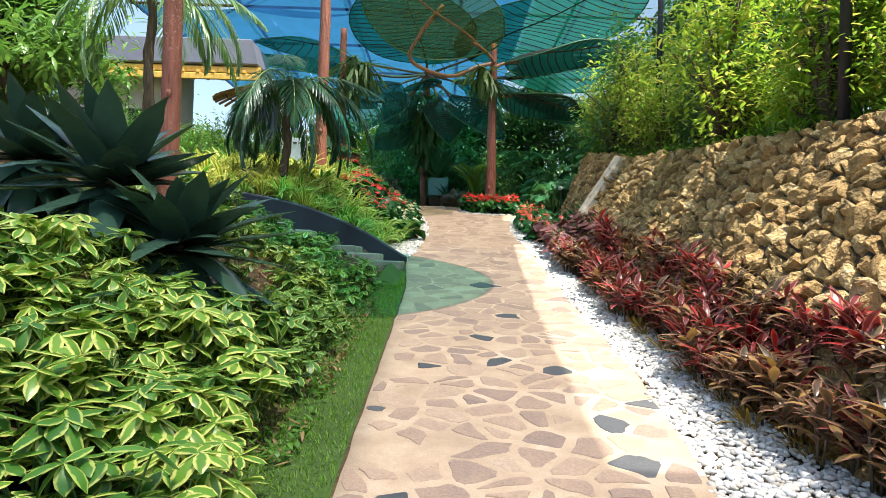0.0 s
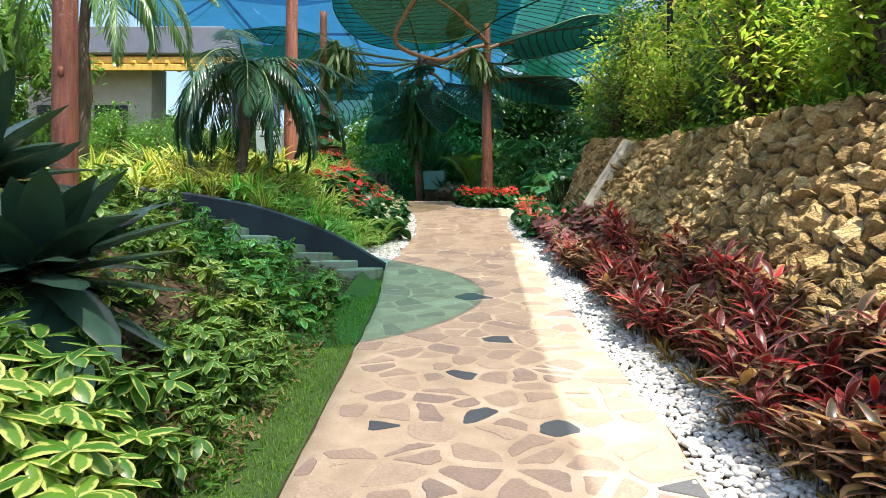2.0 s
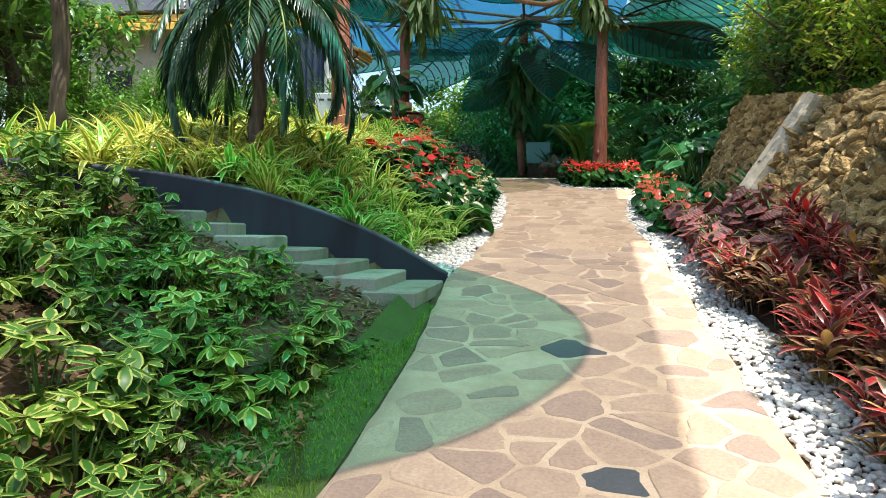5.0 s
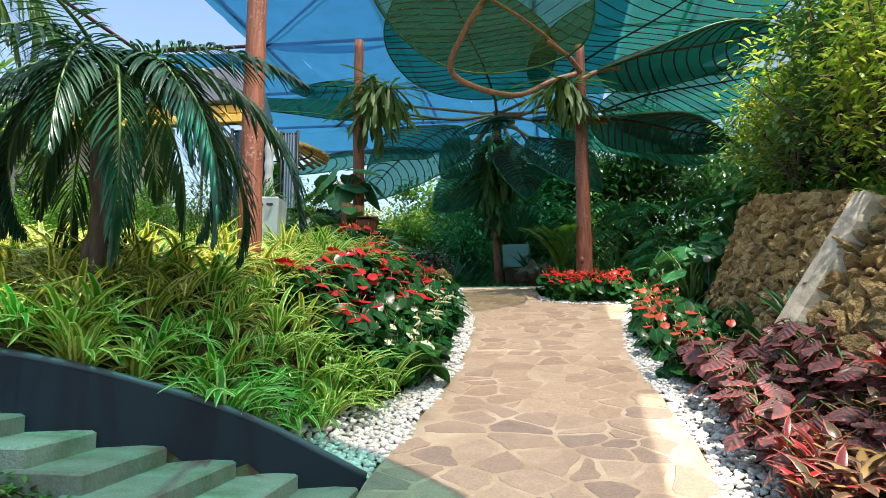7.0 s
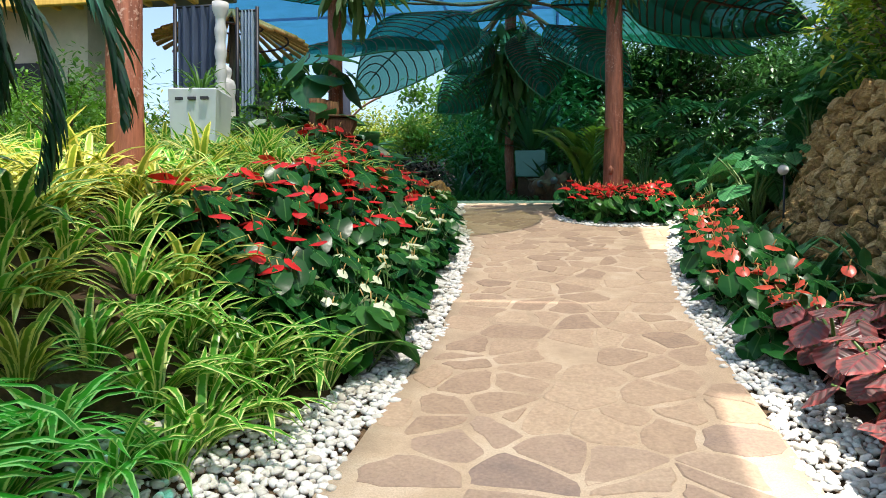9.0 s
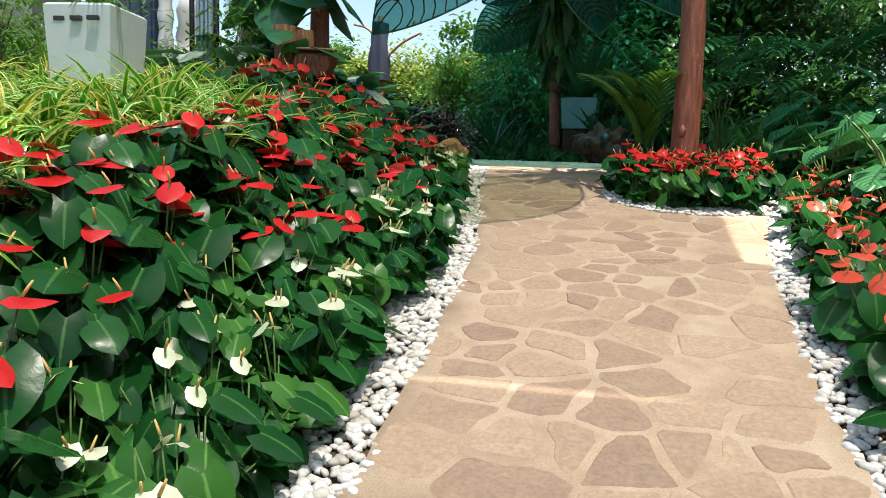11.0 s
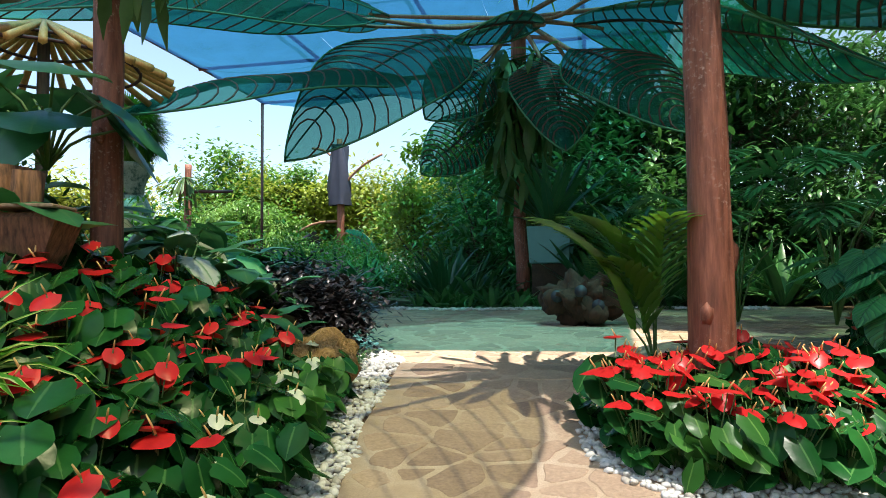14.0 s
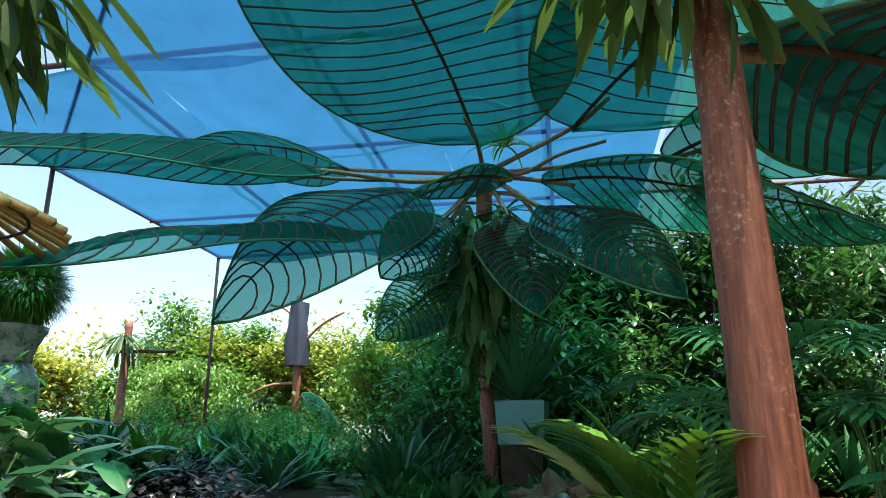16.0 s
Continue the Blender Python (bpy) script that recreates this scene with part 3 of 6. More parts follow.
def pipe(a, b, r=0.035, mat=None, bars=0):
    t = thing("roof_pipe", "dark steel roof pipe under the netting", "roof frame", a, group="roof pipes")
    g = Geo()
    d = Vector(b) - Vector(a)
    g.tube([(0, 0, 0), d * 0.5, d], r, 8)
    part("pipe", g, mat or RUST, t)
    return t


BAY = 4.8
for k in range(-3, 5):
    pipe((0.4 + BAY * k * 0.9, 22.3, ROOF + 0.03), (0.4 + BAY * k * 0.9, 41.0, ROOF + 0.03), 0.06)
for k in range(5):
    pipe((-12.6, 22.6 + 4.6 * k, ROOF - 0.02), (19.0, 22.6 + 4.6 * k, ROOF - 0.02), 0.06)
pipe((-12.56, 31.8, ROOF), (-8.24, 27.2, ROOF), 0.04)
pipe((-8.24, 27.2, ROOF - 0.05), (-3.92, 22.6, ROOF - 0.05), 0.04)
pipe((-12.56, 41.0, ROOF), (-12.56, 41.0, 3.2), 0.06)
pipe((-12.56, 31.8, ROOF), (-12.56, 31.8, 3.2), 0.06)


# ---- giant leaf canopies ----
def blade_width(t):
    return max(0.0, math.sin(math.pi * min(1.0, t) ** 0.85)) ** 0.85


def canopy_leaf(base, tip, width, tilt=0.0, sag=0.12, arch=0.10, stalk=None, ribs=11, rib_mat=None, brown=False, curl=0.0, cloth=None, wires=()):
    """A leaf-shaped shade: netting on a bent pipe midrib with ribs and a rim of rod. stalk: points from its support to the base."""
    base, tip = Vector(base), Vector(tip)
    t = thing("leaf_canopy", "giant leaf-shaped shade of green netting on bent rods", "shade canopy", tuple(base), group="leaf canopies")
    d = tip - base
    length = d.length
    d.normalize()
    side = d.cross(Vector((0, 0, 1))).normalized()
    up = side.cross(d)
    a = radians(tilt)
    side, up = side * math.cos(a) + up * math.sin(a), up * math.cos(a) - side * math.sin(a)

    def at(s, c):
        """s along (0..1), c across (-1..1)"""
        w = 0.5 * width * blade_width(s)
        return d * (length * s) + side * (c * w) + up * (arch * length * math.sin(math.pi * s) - sag * width * c * c * blade_width(s) + curl * length * s * s + 0.02 * width * math.sin(9 * s + 3 * c))

    g = Geo()
    g.quad_strip([[at(i / 20, k / 5 - 1) for k in range(11)] for i in range(21)])
    part("netting", g, cloth or LEAFNET, t)
    for w in wires:
        g = Geo()
        g.tube([Vector(w[0]) - base, Vector(w[1]) - base], 0.006, 5)
        part("wire", g, STEEL, t)
    g = Geo()
    g.tube([at(i / 14, 0) - up * 0.02 for i in range(15)], [0.035 - 0.022 * i / 14 for i in range(15)], 8)
    part("midrib", g, BRANCH if brown else RIBRED, t)
    for c in (-1, 1):
        g = Geo()
        g.tube([at(i / 24, c) for i in range(25)], 0.02, 6)
        part("rim", g, RIBGREEN, t)
        for k in range(1, ribs + 1):
            s0 = 0.03 + 0.86 * k / (ribs + 1)
            g = Geo()
            g.tube([at(min(0.985, s0 + 0.10 * q * q / 16), c * q / 4) for q in range(5)], 0.016 if cloth in (None, DARKNET) else 0.008, 5)
            part("rib", g, rib_mat or RIBRED, t)
    if stalk:
        g = Geo()
        pts = spline([Vector(p) - base for p in stalk] + [Vector((0, 0, 0)), d * length * 0.12], 18)
        g.tube(pts, [0.055 - 0.018 * i / 17 for i in range(18)], 9, 0, 0.1)
        part("stalk", g, BRANCH, t)
    return t


HUB = Vector((-0.93, 29.8, 9.6))
hub = thing("canopy_mast", "slender timber mast carrying the giant leaf shades", "mast", (HUB.x, HUB.y, 3.4))
g = Geo()
g.tube([(0.03 * math.sin(i), 0, 5.6 * i / 14) for i in range(15)], [0.15 - 0.05 * i / 14 for i in range(15)], 12, 0, 0.12)
part("shaft", g, POST, hub)
for k in range(7):
    g = Geo()
    w = k * 0.9
    g.box((0.12 * math.cos(w), 0.12 * math.sin(w), 5.1), (0.15, 0.06, 1.2), math.degrees(w) + 90, bevel=0.012)
    part("board", g, POST, hub)

H = tuple(HUB)
canopy_leaf((-0.93, 28.84, 9.82), (-1.76, 20.15, 10.23), 4.55, 0, 0.10, 0.03, [H], 21)
canopy_leaf((-3.62, 28.15, 9.20), (-10.24, 24.01, 8.51), 3.59, 16, 0.15, 0.05, [H, (-2.24, 29.12, 9.27)], 18)
canopy_leaf((-4.10, 30.91, 10.37), (-8.73, 30.91, 11.20), 2.07, -10, 0.2, 0.10, [H], 9)
canopy_leaf((-2.93, 28.15, 7.96), (-5.90, 23.46, 6.30), 2.07, 14, 0.12, 0.06, [H, (-1.83, 29.26, 8.44)], 15)
canopy_leaf((-1.97, 28.84, 8.92), (-4.52, 25.95, 6.02), 2.62, 38, 0.12, 0.14, [H], 16)
canopy_leaf((-1.55, 29.53, 8.58), (-2.59, 28.15, 7.13), 1.5, 60, 0.1, 0.1, [H], 13)
canopy_leaf((-1.62, 30.36, 7.68), (-3.07, 29.67, 6.30), 1.5, 65, 0.1, 0.05, [(-0.93, 29.81, 8.03)], 14)
canopy_leaf((-0.42, 29.26, 8.51), (0.11, 27.74, 6.30), 1.75, 0, 0.1, 0.12, [H], 18)
canopy_leaf((0.17, 28.84, 8.51), (2.24, 26.77, 6.30), 1.8, -30, 0.12, 0.10, [H], 16)
canopy_leaf((0.24, 29.53, 9.27), (5.21, 26.77, 7.06), 2.9, 12, 0.12, 0.06, [H], 18)
canopy_leaf((2.45, 28.84, 9.27), (7.56, 23.74, 8.44), 3.6, 8, 0.12, 0.05, [H, (0.79, 29.53, 9.54)], 18)
canopy_leaf((0.86, 29.0, 10.10), (6.0, 20.3, 10.2), 5.3, 0, 0.10, 0.03, [H], 21)
canopy_leaf((-0.31, 28.43, 8.92), (-1.76, 26.77, 8.16), 0.97, -20, 0.15, 0.08, [H], 6)
# on the posts nearer the path
canopy_leaf((1.05, 19.5, 7.5), (-2.1, 15.9, 8.55), 3.5, -8, 0.10, 0.02, [(1.31, 19.95, 7.35)], 17, RIBGREEN, True, cloth=OLIVENET)
canopy_leaf((1.6, 20.0, 7.35), (5.6, 20.4, 8.1), 2.6, 4, 0.12, 0.05, [(1.31, 19.95, 7.2)], 13, cloth=DARKNET)
canopy_leaf((1.5, 20.6, 6.6), (4.6, 21.6, 6.2), 1.9, 10, 0.12, 0.05, [(1.31, 20.0, 6.9)], 15, cloth=DARKNET)
canopy_leaf((1.0, 5.8, 7.3), (-0.4, 10.8, 7.6), 3.6, 0, 0.10, 0.03, None, 14, cloth=OPENNET, wires=(((1.0, 5.8, 7.3), (1.0, 5.8, 9.6)), ((-0.4, 10.8, 7.6), (-0.4, 10.8, 9.6))))

# bent branch across the path between post and shade
b = thing("bent_branch", "long bent brown branch fixed to the timber post", "branch", (1.31, 20.0, 7.3))
g = Geo()
g.tube(spline([(0.0, 0, 0.05), (-0.5, -0.15, -0.12), (-1.3, -0.5, -0.5), (-2.35, -1.1, -0.28), (-2.1, -1.6, 0.3), (-1.5, -2.0, 0.95)], 26), 0.055, 10, 0, 0.2)
part("limb", g, BRANCH, b)
b = thing("bent_branch", "pair of pale bent branches reaching from the mast", "branch", (HUB.x, HUB.y, HUB.z))
for pts in ([(0, 0, 0), (-0.9, -0.4, -0.2), (-2.2, -1.1, -0.4), (-3.6, -1.9, -0.5)], [(0, 0, 0.02), (0.8, -0.4, -0.2), (1.5, -0.7, 0.0), (2.4, -0.8, 0.18)],
            [(0, 0, -0.4), (0.7, -0.5, -0.7), (1.2, -0.9, -1.4), (2.1, -1.2, -1.8)]):
    g = Geo()
    g.tube(spline(pts, 14), [0.05 - 0.02 * i / 13 for i in range(14)], 8, 0, 0.2)
    part("limb", g, BRANCH, b)


# ---- plants: one builder for each kind ----
def pick_templates(make, count):
    return [make(i) for i in range(count)]


def spread(area, count, gap, keep, seed):
    """Scattered points in the box area = x0, y0, x1, y1, no nearer than gap, where keep(x, y) holds."""
    r, out, grid = random.Random(seed), [], {}
    for _ in range(count * 30):
        x, y = r.uniform(area[0], area[2]), r.uniform(area[1], area[3])
        if not keep(x, y):
            continue
        cx, cy = int(x // gap), int(y // gap)
        if any((x - px) ** 2 + (y - py) ** 2 < gap * gap for i in (-1, 0, 1) for j in (-1, 0, 1) for px, py in grid.get((cx + i, cy + j), ())):
            continue
        grid.setdefault((cx, cy), []).append((x, y))
        out.append((x, y))
        if len(out) >= count:
            break
    return out


first_made = {}


def plant(name, key, parts_of, label, category, group, at, rz, scale):
    """Builds the plant once under its key, then copies it."""
    m = pose(*at, 0, 0, rz) @ Matrix.Diagonal((scale, scale, scale, 1))
    if key not in first_made:
        t = thing(name, label, category, group=group)
        for pname, geo, mat, plabel, subs in parts_of():
            p = part(pname, geo, mat, t, plabel)
            if pname in ("stalkwork", "stemwork", "foliage", "blossom"):
                tagged(p, kind="stuff")
            for sname, sgeo, smat in subs:
                part(sname, sgeo, smat, p)
        t.matrix_basis = m
        first_made[key] = t
        return t
    src = first_made[key]
    made = copy_thing(src, m)
    made.matrix_basis = m
    return tagged(made, label)


def schefflera(i, yellow):
    def build():
        r = random.Random(100 + i)
        g, s = Geo(), Geo()
        for k in range(13):
            az, out = r.uniform(0, 6.28), r.uniform(0.03, 0.24)
            h = r.uniform(0.06, 0.5)
            top = Vector((math.cos(az) * out, math.sin(az) * out, h))
            s.tube([(top.x * 0.25, top.y * 0.25, 0), (top.x * 0.6, top.y * 0.6, h * 0.55), top], [0.008, 0.006, 0.004], 5)
            n = r.randint(6, 8)
            for q in range(n):
                a = az + 6.28 * q / n + r.uniform(-0.15, 0.15)
                g.leaf(top, a, r.uniform(-0.7, 0.6), r.uniform(0.11, 0.195), r.uniform(0.055, 0.09), r.uniform(0.3, 1.3), OVAL, 0.2, twist=r.uniform(-0.3, 0.3))
        return [("stemwork", s, PETIOLE, "", []), ("foliage", g, SCHEF_Y if yellow else SCHEF, "", [])]
    return build


def rosette(i, n, length, width, mat, el=(0.35, 1.35), droop=(0.5, 1.1), prof=STRAP, fold=0.3, stem=0.0):
    def build():
        r = random.Random(200 + i)
        out = []
        for k in range(n):
            f = k / n
            g = Geo()
            e = el[0] + (el[1] - el[0]) * f
            g.leaf((0, 0, stem), k * 2.4 + r.uniform(-0.2, 0.2), e + r.uniform(-0.1, 0.1), length * r.uniform(0.8, 1.1) * (1 - 0.25 * f), width * r.uniform(0.85, 1.1), r.uniform(*droop), prof, fold)
            out.append(("leaf", g, mat, "", []))
        if stem > 0:
            g = Geo()
            g.tube([(0, 0, -0.1), (0, 0, stem * 0.5), (0, 0, stem + 0.1)], [0.07, 0.075, 0.06], 10, 0, 0.3)
            out.append(("stem", g, BARK, "", []))
        return out
    return build


def tuft(i, n, length, width, mat, el=(0.5, 1.45), droop=(1.2, 2.3), prof=STRAP, fold=0.35, spread_r=0.06):
    """Many narrow blades from one foot, too fine to pick apart."""
    def build():
        r = random.Random(300 + i)
        g = Geo()
        for k in range(n):
            a = r.uniform(0, 6.28)
            rr = r.uniform(0, spread_r)
            g.leaf((math.cos(a) * rr, math.sin(a) * rr, 0), a + r.uniform(-0.4, 0.4), r.uniform(*el), length * r.uniform(0.65, 1.1), width * r.uniform(0.8, 1.15), r.uniform(*droop), prof, fold)
        return [("foliage", g, mat, "", [])]
    return build


def anthurium(i, leaf_mat, bloom, flowers, leaves=13, high=0.5, size=0.17, bloom_size=0.11, split=True):
    def build():
        r = random.Random(400 + i)
        out = []
        g, s = Geo(), Geo()
        for k in range(leaves):
            az = k * 2.4 + r.uniform(-0.4, 0.4)
            h = high * r.uniform(0.25, 0.95)
            o = r.uniform(0.05, 0.2)
            top = Vector((math.cos(az) * o, math.sin(az) * o, h))
            s.tube([(0, 0, 0), (top.x * 0.5, top.y * 0.5, h * 0.6), top], 0.004, 4)
            L = size * r.uniform(0.8, 1.25)
            face = r.uniform(-2.2, 0.5) if r.random() < 0.6 else az + r.uniform(-0.5, 0.5)
            g.leaf(top, face, r.uniform(-1.15, -0.1), L, L * r.uniform(0.78, 0.98), r.uniform(0.1, 0.7), HEART, 0.2, wave=0.10, twist=r.uniform(-0.4, 0.4), lobe=0.22)
        for k in range(flowers):
            az = r.uniform(0, 6.28)
            h = high * r.uniform(0.85, 1.18)
            o = r.uniform(0.03, 0.17)
            top = Vector((math.cos(az) * o, math.sin(az) * o, h))
            s.tube([(0, 0, 0.02), (top.x * 0.5, top.y * 0.5, h * 0.6), top], 0.004, 4)
            f = Geo()
            L = bloom_size * r.uniform(0.8, 1.25)
            face = r.uniform(-2.6, -0.5) if r.random() < 0.75 else az
            f.leaf(top - Vector((math.cos(face), math.sin(face), 0)) * L * 0.25, face, r.uniform(-0.75, 0.1), L, L * 0.95, r.uniform(0.1, 0.5), HEART, 0.3, wave=0.04, lobe=0.14, twist=r.uniform(-0.3, 0.3))
            sp = Geo()
            sp.tube([top, top + Vector((math.cos(face) * 0.014, math.sin(face) * 0.014, 0.022)), top + Vector((math.cos(face) * 0.028, math.sin(face) * 0.028, 0.044))], [0.005, 0.0048, 0.003], 6)
            if split:
                out.append(("flower", f, bloom, "glossy heart-shaped flower", [("spadix", sp, SPADIX)]))
            else:
                o = len(f.v)
                f.v, f.u = f.v + sp.v, f.u + sp.u
                f.f, f.m = f.f + [tuple(o + a for a in q) for q in sp.f], f.m + [1] * len(sp.f)
                out.append(("flower", f, [bloom, SPADIX], "waxy heart-shaped flower with a spike", []))
        return [("stalkwork", s, PETIOLE, "", []), ("foliage", g, leaf_mat, "", [])] + out
    return build


def leaf_ball(i, mat, n, radius, length, width):
    """Fine blades standing out all round a ball."""
    def build():
        r = random.Random(800 + i)
        g = Geo()
        for k in range(n):
            z = 1 - 2 * (k + 0.5) / n
            a = k * 2.39996
            c = math.sqrt(1 - z * z)
            rr = radius * r.uniform(0.6, 1.05)
            g.leaf((c * math.cos(a) * rr, c * math.sin(a) * rr, z * rr), a + r.uniform(-0.5, 0.5), math.asin(z) + r.uniform(-0.3, 0.5), length * r.uniform(0.6, 1.2), width, r.uniform(0.5, 1.6), LANCE, 0.2)
        return [("foliage", g, mat, "", [])]
    return build


def cane(i, mat, n=26, high=0.42, length=0.2, width=0.045, droop=(0.6, 1.5), el=(0.2, 1.2), canes=3, prof=LANCE):
    """Cordyline-like: short canes with a head of arching leaves."""
    def build():
        r = random.Random(500 + i)
        g, s = Geo(), Geo()
        for c in range(canes):
            a, o = r.uniform(0, 6.28), r.uniform(0.02, 0.13)
            h = high * r.uniform(0.7, 1.1)
            s.tube([(math.cos(a) * o * 0.4, math.sin(a) * o * 0.4, 0), (math.cos(a) * o, math.sin(a) * o, h)], 0.008, 5)
            for k in range(n // canes):
                z = h * (0.45 + 0.6 * k * canes / n)
                g.leaf((math.cos(a) * o, math.sin(a) * o, z), k * 2.4 + c, r.uniform(*el), length * r.uniform(0.75, 1.15), width * r.uniform(0.8, 1.2), r.uniform(*droop), prof, 0.3)
        return [("stemwork", s, BARK, "", []), ("foliage", g, mat, "", [])]
    return build


def bush(i, mat, size, leaves, leaf_len, leaf_w, trunk=BARK, stems=9, droop=(0.2, 1.0), prof=LANCE, lumps=0.45, hollow=0.55, blossoms=0, base=0.1):
    """A shrub or crown: forked stems, and small leaves set along them in clumps with an uneven outline."""
    def build():
        r = random.Random(600 + i)
        g, s, b = Geo(), Geo(), Geo()
        tips = []
        for k in range(stems):
            az, e = k * 2.4 + r.uniform(-0.4, 0.4), r.uniform(0.3, 1.45)
            reach = 1 + lumps * r.uniform(-0.8, 0.5)
            tip = Vector((math.cos(az) * math.cos(e) * size[0] * reach, math.sin(az) * math.cos(e) * size[1] * reach, size[2] * (base + (1 - base) * math.sin(e) * reach)))
            mid = Vector((tip.x * 0.35, tip.y * 0.35, tip.z * 0.6))
            s.tube([(0, 0, 0), mid, tip], [0.02 * size[2], 0.012 * size[2], 0.004 * size[2]], 6, 0, 0.2)
            for q in range(5):
                f = r.uniform(hollow, 1.0)
                p = mid.lerp(tip, f)
                tips.append(p + Vector((r.gauss(0, 0.16) * size[0], r.gauss(0, 0.16) * size[1], r.gauss(0, 0.10) * size[2])))
        per = leaves // len(tips)
        for p in tips:
            cl = r.uniform(0.10, 0.24)
            for q in range(int(per * r.uniform(0.5, 1.5))):
                v = Vector((r.gauss(0, 1), r.gauss(0, 1), r.gauss(0, 0.8))) * cl
                pos = p + Vector((v.x * size[0], v.y * size[1], v.z * size[2]))
                pos.z = max(0.02, pos.z)
                a = math.atan2(v.y, v.x) + r.uniform(-0.9, 0.9)
                g.leaf(pos, a, r.uniform(-0.6, 0.9), leaf_len * r.uniform(0.6, 1.2), leaf_w * r.uniform(0.7, 1.2), r.uniform(*droop), prof, 0.25)
            for q in range(blossoms):
                v = Vector((r.gauss(0, 1), r.gauss(0, 1), r.gauss(0, 1))) * cl * 1.2
                pos = p + Vector((v.x * size[0], v.y * size[1], v.z * size[2]))
                for w in range(4):
                    b.leaf(pos, w * 1.57 + r.random(), 0.3, 0.035, 0.03, 0.2, SHORT, 0.1)
        out = [("stemwork", s, trunk, "", []), ("foliage", g, mat, "", [])]
        if blossoms:
            out.append(("blossom", b, BLOSSOM, "pale pink blossom", []))
        return out
    return build


def palm_frond(length, leaflet, r, pairs=56, droop=1.9, width=0.03):
    g, st = Geo(), Geo()
    pts, e = [], 1.15
    p = Vector((0, 0, 0))
    e0 = r.uniform(0.7, 1.25)
    n = pairs
    for k in range(n + 1):
        pts.append(p.copy())
        e = e0 - droop * (k / n) ** 0.5
        p = p + Vector((math.cos(e), 0, math.sin(e))) * (length / n)
    st.tube(pts[::2], [0.018 - 0.015 * i / (len(pts[::2]) - 1) for i in range(len(pts[::2]))], 6)
    for k in range(3, n + 1):
        f = k / n
        L = leaflet * math.sin(math.pi * min(0.98, 0.12 + 0.86 * f)) ** 0.6
        for sgn in (-1, 1):
            g.leaf(pts[k], sgn * r.uniform(0.85, 1.05) * (1.25 - 0.6 * f), r.uniform(-0.25, 0.1) + (e0 - droop * f ** 0.5) * 0.6, L, width, r.uniform(0.5, 1.0), LANCE, 0.3)
    return st, g


def palm(x, y, z, trunk_h, fronds, length, leaflet, mat, label, seed, trunk_r=0.11, droop=(1.7, 2.4), e_add=0.0):
    r = random.Random(seed)
    t = thing("palm", label, "palm", (x, y, z))
    g = Geo()
    n = 16
    g.tube([(0.02 * math.sin(k), 0.02 * math.cos(k), -0.2 + (trunk_h + 0.25) * k / n) for k in range(n + 1)], [trunk_r * (1.15 if k % 2 else 0.95) * (1 - 0.25 * k / n) for k in range(n + 1)], 12, 0, 0.3)
    part("trunk", g, BARK, t)
    for k in range(fronds):
        st, lf = palm_frond(length * r.uniform(0.75, 1.1), leaflet, r, droop=r.uniform(*droop) * (1.0 if k > 2 else 0.55))
        stem = part("frond", lf, mat, t)
        stem.matrix_basis = pose(0, 0, trunk_h, 0, 0, math.degrees(k * 2.4 + r.uniform(-0.2, 0.2)))
        rach = part("rachis", st, PETIOLE, stem)
    return t


def broad_plant(i, mat, n, high, size, width=0.75, lobed=False, el=(-0.5, 0.5), droop=(0.4, 1.0), spread_r=0.35, mats=None, prof=None, rise=0.75):
    """Long stalks, each with one large blade: elephant ear, philodendron."""
    def build():
        r = random.Random(700 + i)
        out = []
        s = Geo()
        for k in range(n):
            az = (1.3 + 0.55 * k if lobed else k * 2.4) + r.uniform(-0.4, 0.4)
            h = high * r.uniform(0.5, 1.05)
            o = spread_r * r.uniform(0.4, 1.1)
            top = Vector((math.cos(az) * o, math.sin(az) * o, h))
            s.tube(spline([(0, 0, 0), (top.x * 0.35, top.y * 0.35, h * 0.65), top], 6), [0.012, 0.011, 0.01, 0.009, 0.008, 0.006], 5)
            L = size * r.uniform(0.75, 1.2)
            g = Geo()
            e = r.uniform(*el)
            if lobed:
                pos = top.copy()
                for q in range(11):
                    f = q / 10
                    e2 = rise - (1.5 if rise < 1 else 0.95) * f
                    for sg in (-1, 1):
                        g.leaf(pos, az + sg * (1.25 - 0.75 * f), e2 * 0.6 + 0.15, L * 0.46 * (0.55 + 0.75 * math.sin(math.pi * min(1, f * 0.8 + 0.18))), L * 0.085, 0.7, (0.45, 0.8, 1.0, 0.75, 0.1), 0.12, wave=0.14)
                    pos = pos + Vector((math.cos(az) * math.cos(e2), math.sin(az) * math.cos(e2), math.sin(e2))) * (L * 0.09)
                g.leaf(top, az, rise + 0.05, L * 1.05, L * 0.07, 1.5 if rise < 1 else 0.95, STRAP, 0.1)
            else:
                g.leaf(top - Vector((math.cos(az), math.sin(az), 0)) * L * 0.15, az, e, L, L * width, r.uniform(*droop), prof or HEART, 0.18, wave=0.08, lobe=0.0 if prof else 0.2)
            out.append(("leaf", g, (mats[k % len(mats)] if mats else mat), "", []))
        return [("stalkwork", s, PETIOLE, "", [])] + out
    return build


